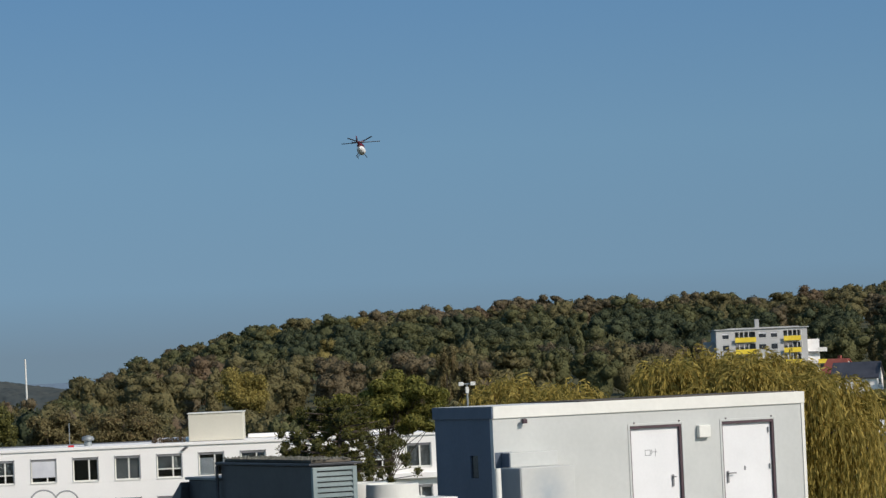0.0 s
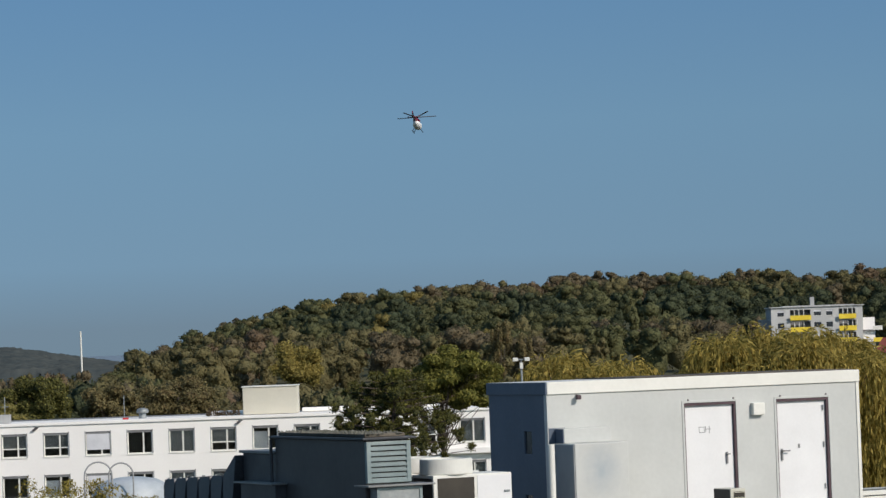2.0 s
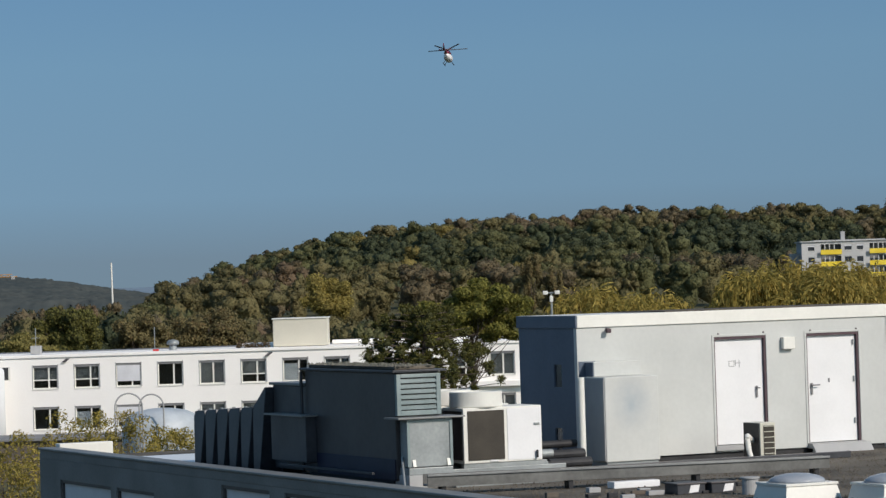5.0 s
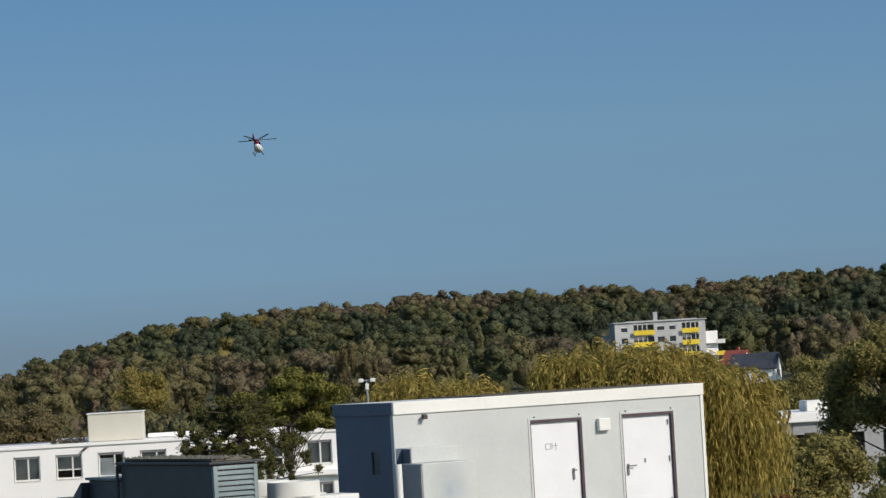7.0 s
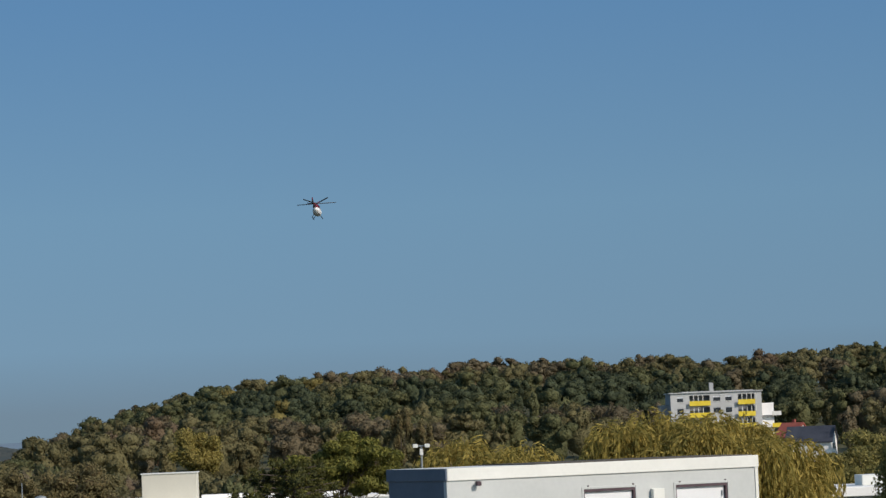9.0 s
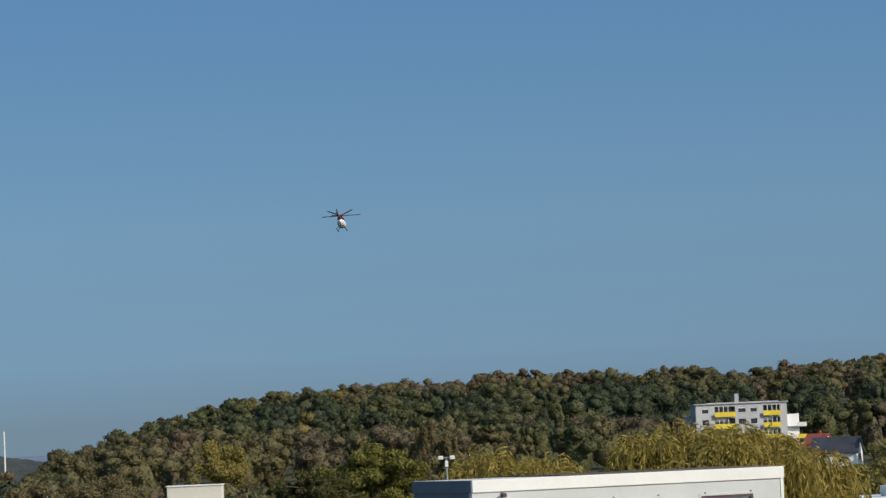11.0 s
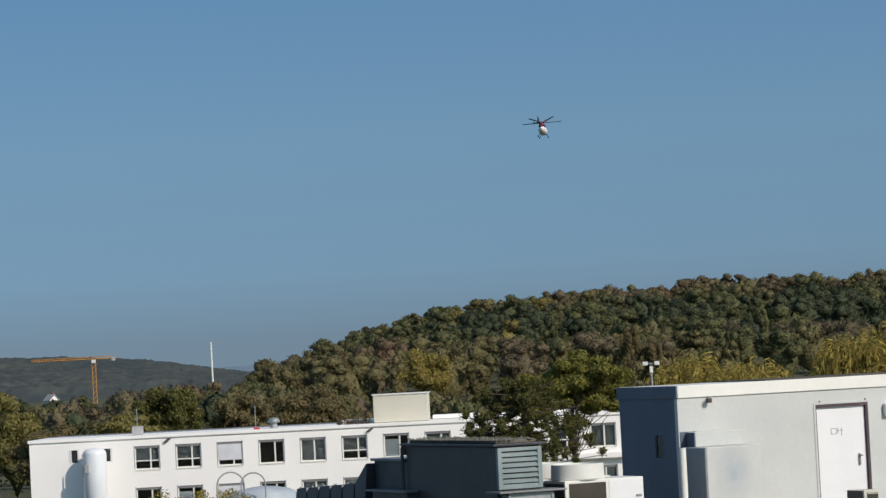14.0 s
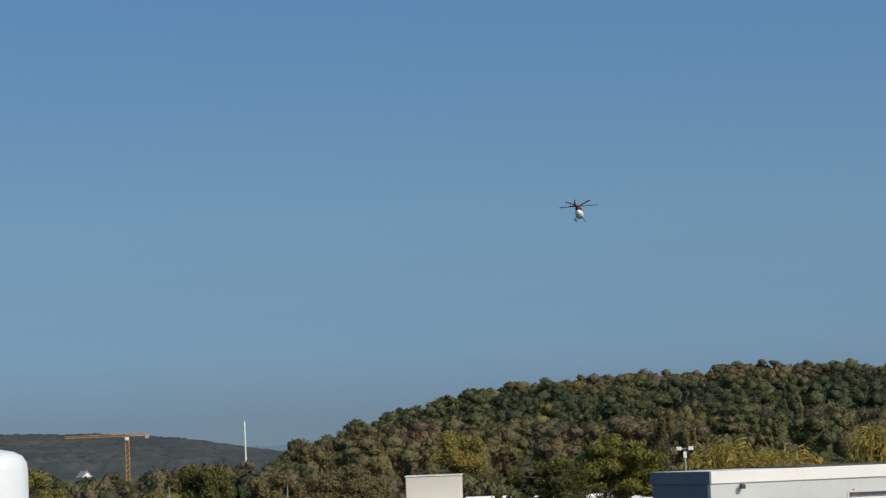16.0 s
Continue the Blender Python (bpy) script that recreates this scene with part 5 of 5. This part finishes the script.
# ---- trees ----
def tree(name, x, y, high, crown, leaf, label, count, clump, lumps=16, small=(0.26, 0.42), spread=(0.45, 0.8), seed=1, core=0.8, trunk=0.22, upright=1.0):
    """crown: x, y, z of the middle, radius, half height."""
    rng = np.random.default_rng(seed)
    t = thing(name, (x, y, 0), label, "tree")
    cx, cy, cz, r, tall = crown
    at, out, c, span = cloud(rng, (cx, cy, cz), r, tall, lumps, count, small, spread, 0.65, upright, 1.18)
    bm = rod((x, y, 0), ((x + cx) / 2, (y + cy) / 2, cz * 0.55), trunk, trunk * 0.75, 10)
    rod(((x + cx) / 2, (y + cy) / 2, cz * 0.55), (cx, cy, cz + 0.3 * tall), trunk * 0.75, trunk * 0.3, 8, bm)
    fork = Vector(((x + cx) / 2, (y + cy) / 2, cz * 0.6))
    for p in c:
        rod(fork.lerp(Vector((cx, cy, cz)), rng.uniform(0, 0.9)), Vector(p), trunk * 0.25, trunk * 0.08, 6, bm)
    part("trunk", bm, BARK, t)
    q = leaves(rng, at, rng.uniform(0.6, 1.3, count) * clump, rng.uniform(0.35, 0.7, count) * clump, out=out, loose=0.6)
    bodies = None
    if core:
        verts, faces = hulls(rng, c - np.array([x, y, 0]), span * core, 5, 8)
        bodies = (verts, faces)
    ob = new("crown", quads_mesh("crown", q - np.array([x, y, 0]), [leaf, SHADED_INNER[leaf.name]], None, bodies, 1))
    ob.parent = t
    return t


def willow(x, y, top, radius, low, strands, seed, label):
    """A weeping willow: limbs to a dome, from which strings of narrow leaves hang."""
    rng = np.random.default_rng(seed)
    t = thing("willow_tree", (x, y, 0), label, "tree", group="weeping willows")
    bm = rod((x, y, 0), (x, y, top * 0.45), 0.45, 0.32, 12)
    knots = []
    for k in range(70):
        a, d = rng.uniform(0, 2 * math.pi), radius * math.sqrt(rng.uniform(0.02, 0.9))
        z = top - (d / radius) ** 6 * (top - low) * 0.42 - rng.uniform(0.0, 0.8)
        p = Vector((x + d * math.cos(a), y + d * math.sin(a), z - 0.08 * d * math.cos(a)))
        knots.append((p, rng.uniform(0.4, 1.0)))
        m = Vector((x, y, top * 0.45)).lerp(p, 0.5) + Vector((0, 0, 0.8))
        rod((x, y, top * 0.45), m, 0.16, 0.1, 6, bm)
        rod(m, p, 0.1, 0.03, 6, bm)
    part("trunk", bm, BARK, t)
    at, lean = [], []
    for k in range(strands):
        p, r = knots[int(rng.integers(len(knots)))]
        a, d = rng.uniform(0, 2 * math.pi), r * math.sqrt(rng.uniform(0, 1))
        q = np.array([p.x + d * math.cos(a), p.y + d * math.sin(a), p.z + 0.45 * (1 - (d / r) ** 2) + rng.normal() * 0.12])
        way = np.array([math.cos(a) * 0.8, math.sin(a) * 0.8, 0.7])
        length = rng.uniform(0.9, 5.6)
        n = int(length / 0.11)
        for j in range(n):
            way = way * 0.80 + np.array([rng.normal() * 0.06, rng.normal() * 0.06, -0.30])
            step = way / np.linalg.norm(way)
            q = q + step * 0.11
            if rng.random() < 0.9:
                at.append(q + rng.normal(size=3) * 0.05)
                lean.append(step)
    at, lean = np.array(at), np.array(lean)
    n = len(at)
    quads = leaves(rng, at, rng.uniform(0.08, 0.19, n), rng.uniform(0.02, 0.046, n), lean=lean)
    ob = new("crown", quads_mesh("crown", quads - np.array([x, y, 0]), [LEAF_WILLOW]))
    ob.parent = t
    return t


def pine(x, y, label):
    """A pine with level branches that carry round tufts of needles."""
    rng = np.random.default_rng(31)
    t = thing("pine_tree", (x, y, 0), label, "tree")
    bm = rod((x, y, 0), (x, y, 8.5), 0.2, 0.13, 10)
    rod((x, y, 8.5), (x + 0.3, y, 11.0), 0.13, 0.03, 8, bm)
    at, way, middles = [], [], []
    for k in range(13):
        z = 7.2 + 0.31 * k
        for j in range(6):
            a = 2 * math.pi * (j + rng.uniform(0.0, 0.8)) / 6 + 0.7 * k
            out = np.array([math.cos(a), math.sin(a), 0.0])
            far = 4.1 * math.sqrt((11.4 - z) / 4.2) * rng.uniform(0.72, 1.08)
            tip = np.array([x, y, z]) + out * far + np.array([0, 0, 0.12 * far])
            rod((x, y, z), tip, 0.045, 0.015, 5, bm)
            for f in (0.3, 0.5, 0.68, 0.84, 1.0):
                if rng.random() < 0.5:
                    continue
                c = np.array([x, y, z]) + (tip - np.array([x, y, z])) * f + rng.normal(size=3) * 0.13
                size = rng.uniform(0.2, 0.4)
                d = rng.normal(size=(170, 3)) + np.array([0, 0, 0.75])
                d /= np.linalg.norm(d, axis=1)[:, None]
                at.append(c + d * size * rng.uniform(0.3, 0.95, (170, 1)))
                way.append(d)
                middles.append((c, size))
    part("trunk", bm, BARK, t)
    at, way = np.concatenate(at), np.concatenate(way)
    n = len(at)
    quads = leaves(rng, at, rng.uniform(0.045, 0.09, n), rng.uniform(0.018, 0.036, n), lean=way)
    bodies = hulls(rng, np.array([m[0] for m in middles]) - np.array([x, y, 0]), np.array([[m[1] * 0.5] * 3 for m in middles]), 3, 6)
    ob = new("crown", quads_mesh("crown", quads - np.array([x, y, 0]), [LEAF_PINE, SHADED_INNER["pine_needles"]], None, bodies, 1))
    ob.parent = t
    return t


willow(12.75, 112, 12.22, 4.5, 6.0, 5600, 21, "large weeping willow with yellowing hanging leaves behind the hut")
willow(6.0, 124, 11.6, 2.7, 7.5, 1500, 22, "smaller yellowing weeping willow behind the hut")
pine(-2.3, 150, "dark green spreading pine before the white building")
tree("yellowing_tree", 0.0, 166, 12.6, (0.2, 166, 10.75, 3.5, 1.95), LEAF_GREEN, "green tree turning yellow beside the pine", 32000, 0.10, 76, (0.11, 0.20), (0.2, 1.0), 32, 0.5, 0.11)
tree("broad_tree", 29.6, 152, 12.6, (29.6, 152, 9.9, 4.6, 3.1), LEAF_DARK, "dark green broad tree turning brown", 24000, 0.12, 34, (0.16, 0.28), (0.35, 0.95), 33, 0.6)
tree("broad_tree", 38.5, 226, 11.4, (38.5, 226, 8.6, 4.8, 2.8), LEAF_DARK, "dark broad tree behind the pavilion", 16000, 0.13, 34, (0.16, 0.28), (0.35, 0.95), 52, 0.6)
tree("broad_tree", 36.0, 156, 13, (36.0, 156, 9.2, 4.4, 3.4), LEAF_DARK, "dark green broad tree turning brown", 15000, 0.12, 30, (0.16, 0.3), (0.35, 0.95), 34, 0.6)
tree("broad_tree", 26.6, 150, 7, (25.2, 150, 6.3, 2.8, 2.1), LEAF_DARK, "low dark tree before the pavilion", 8000, 0.13, 20, (0.2, 0.36), (0.35, 0.9), 38, 0.75)
tree("rust_shrub", 15.9, 104, 7.5, (15.9, 104, 6.0, 1.5, 1.3), LEAF_RUST, "rust-red shrub under the willow", 3500, 0.08, 18, (0.2, 0.34), (0.3, 0.9), 51, 0, 0.08)
tree("yellow_tree", -24.6, 560, 15.4, (-24.6, 560, 10.2, 6.2, 4.8), LEAF_OCHRE, "broad yellow autumn tree at the foot of the hill", 12000, 0.24, 34, (0.18, 0.32), (0.35, 0.85), 39, 0.7)
for k, (x, r, top) in enumerate(((11.2, 2.6, 18.0), (15.6, 3.0, 17.0))):
    tree("poplar_tree", x, 560, top, (x, 560, top * 0.52, r, top * 0.46), LEAF_BROWN, "tall slim brown poplar at the foot of the hill", 7000, 0.2, 30, (0.14, 0.26), (0.3, 0.9), 70 + k, 0.7)
tree("broad_tree", 22.5, 135, 9, (22.6, 135, 6.2, 2.6, 2.2), LEAF_DARK, "low dark tree under the willow", 8000, 0.12, 20, (0.2, 0.36), (0.35, 0.9), 35, 0.7)
tree("broad_tree", 31.0, 143, 7, (31.0, 143, 5.3, 5.0, 3.0), LEAF_DARK, "low spreading tree before the pavilion", 12000, 0.13, 26, (0.2, 0.34), (0.35, 0.9), 36, 0.75)
tree("broad_tree", 37.0, 147, 8, (37.0, 147, 4.9, 4.6, 3.2), LEAF_DARK, "low spreading tree before the pavilion", 9000, 0.14, 24, (0.2, 0.34), (0.35, 0.9), 37, 0.75)
for k, (x, y, z, r, tall, leaf) in enumerate(((-47.5, 258, 8.6, 3.8, 3.4, LEAF_DARK), (-41.5, 250, 6.6, 3.4, 2.6, LEAF_BROWN), (-35.0, 275, 9.0, 3.6, 3.0, LEAF_PINE), (-37.0, 262, 7.3, 3.2, 2.0, LEAF_DARK),
                                             (-29.8, 285, 7.8, 3.0, 2.6, LEAF_BROWN), (-24.0, 290, 8.4, 4.4, 2.8, LEAF_BROWN), (-47, 232, 4.6, 3.0, 2.8, LEAF_DARK), (-53, 262, 8.0, 4.0, 3.4, LEAF_DARK))):
    tree("garden_tree", x, y, z + tall, (x, y, z, r, tall), leaf, "autumn tree behind the white building", 14000, 0.14, 34, (0.16, 0.30), (0.4, 0.88), 40 + k, 0.7)
for k, (x, y, z, r, tall) in enumerate(((-14.8, 99, 6.6, 1.5, 1.7), (-12.7, 101, 7.2, 1.5, 1.7), (-11.3, 103, 7.1, 1.4, 1.4), (-13.6, 97, 5.6, 1.8, 1.9), (-10.2, 106, 6.7, 1.3, 1.3), (-16.6, 97, 6.0, 1.7, 1.5), (-15.6, 93, 5.2, 1.9, 1.6))):
    tree("shrub_tree", x, y, z + tall, (x, y, z, r, tall), LEAF_BUSH if k < 5 else LEAF_GREEN, "thin yellow-leaved shrub before the silver tank", 3400 if k < 5 else 8000, 0.055, 26, (0.14, 0.30), (0.35, 1.0), 60 + k, 0, 0.05)
rng = np.random.default_rng(77)
spots = np.column_stack([rng.uniform(-16.6, -14.2, 420), rng.uniform(YB + 0.8, YB + 1.6, 420), 8.36 + np.abs(rng.normal(0, 0.22, 420))])
ob = new("roof_shrub", quads_mesh("roof_shrub", leaves(rng, spots, rng.uniform(0.05, 0.12, 420), rng.uniform(0.03, 0.07, 420)), [WOOD_TONES[4]]))
tagged(ob, "low brown shrub growing on the white building's roof", "shrub")
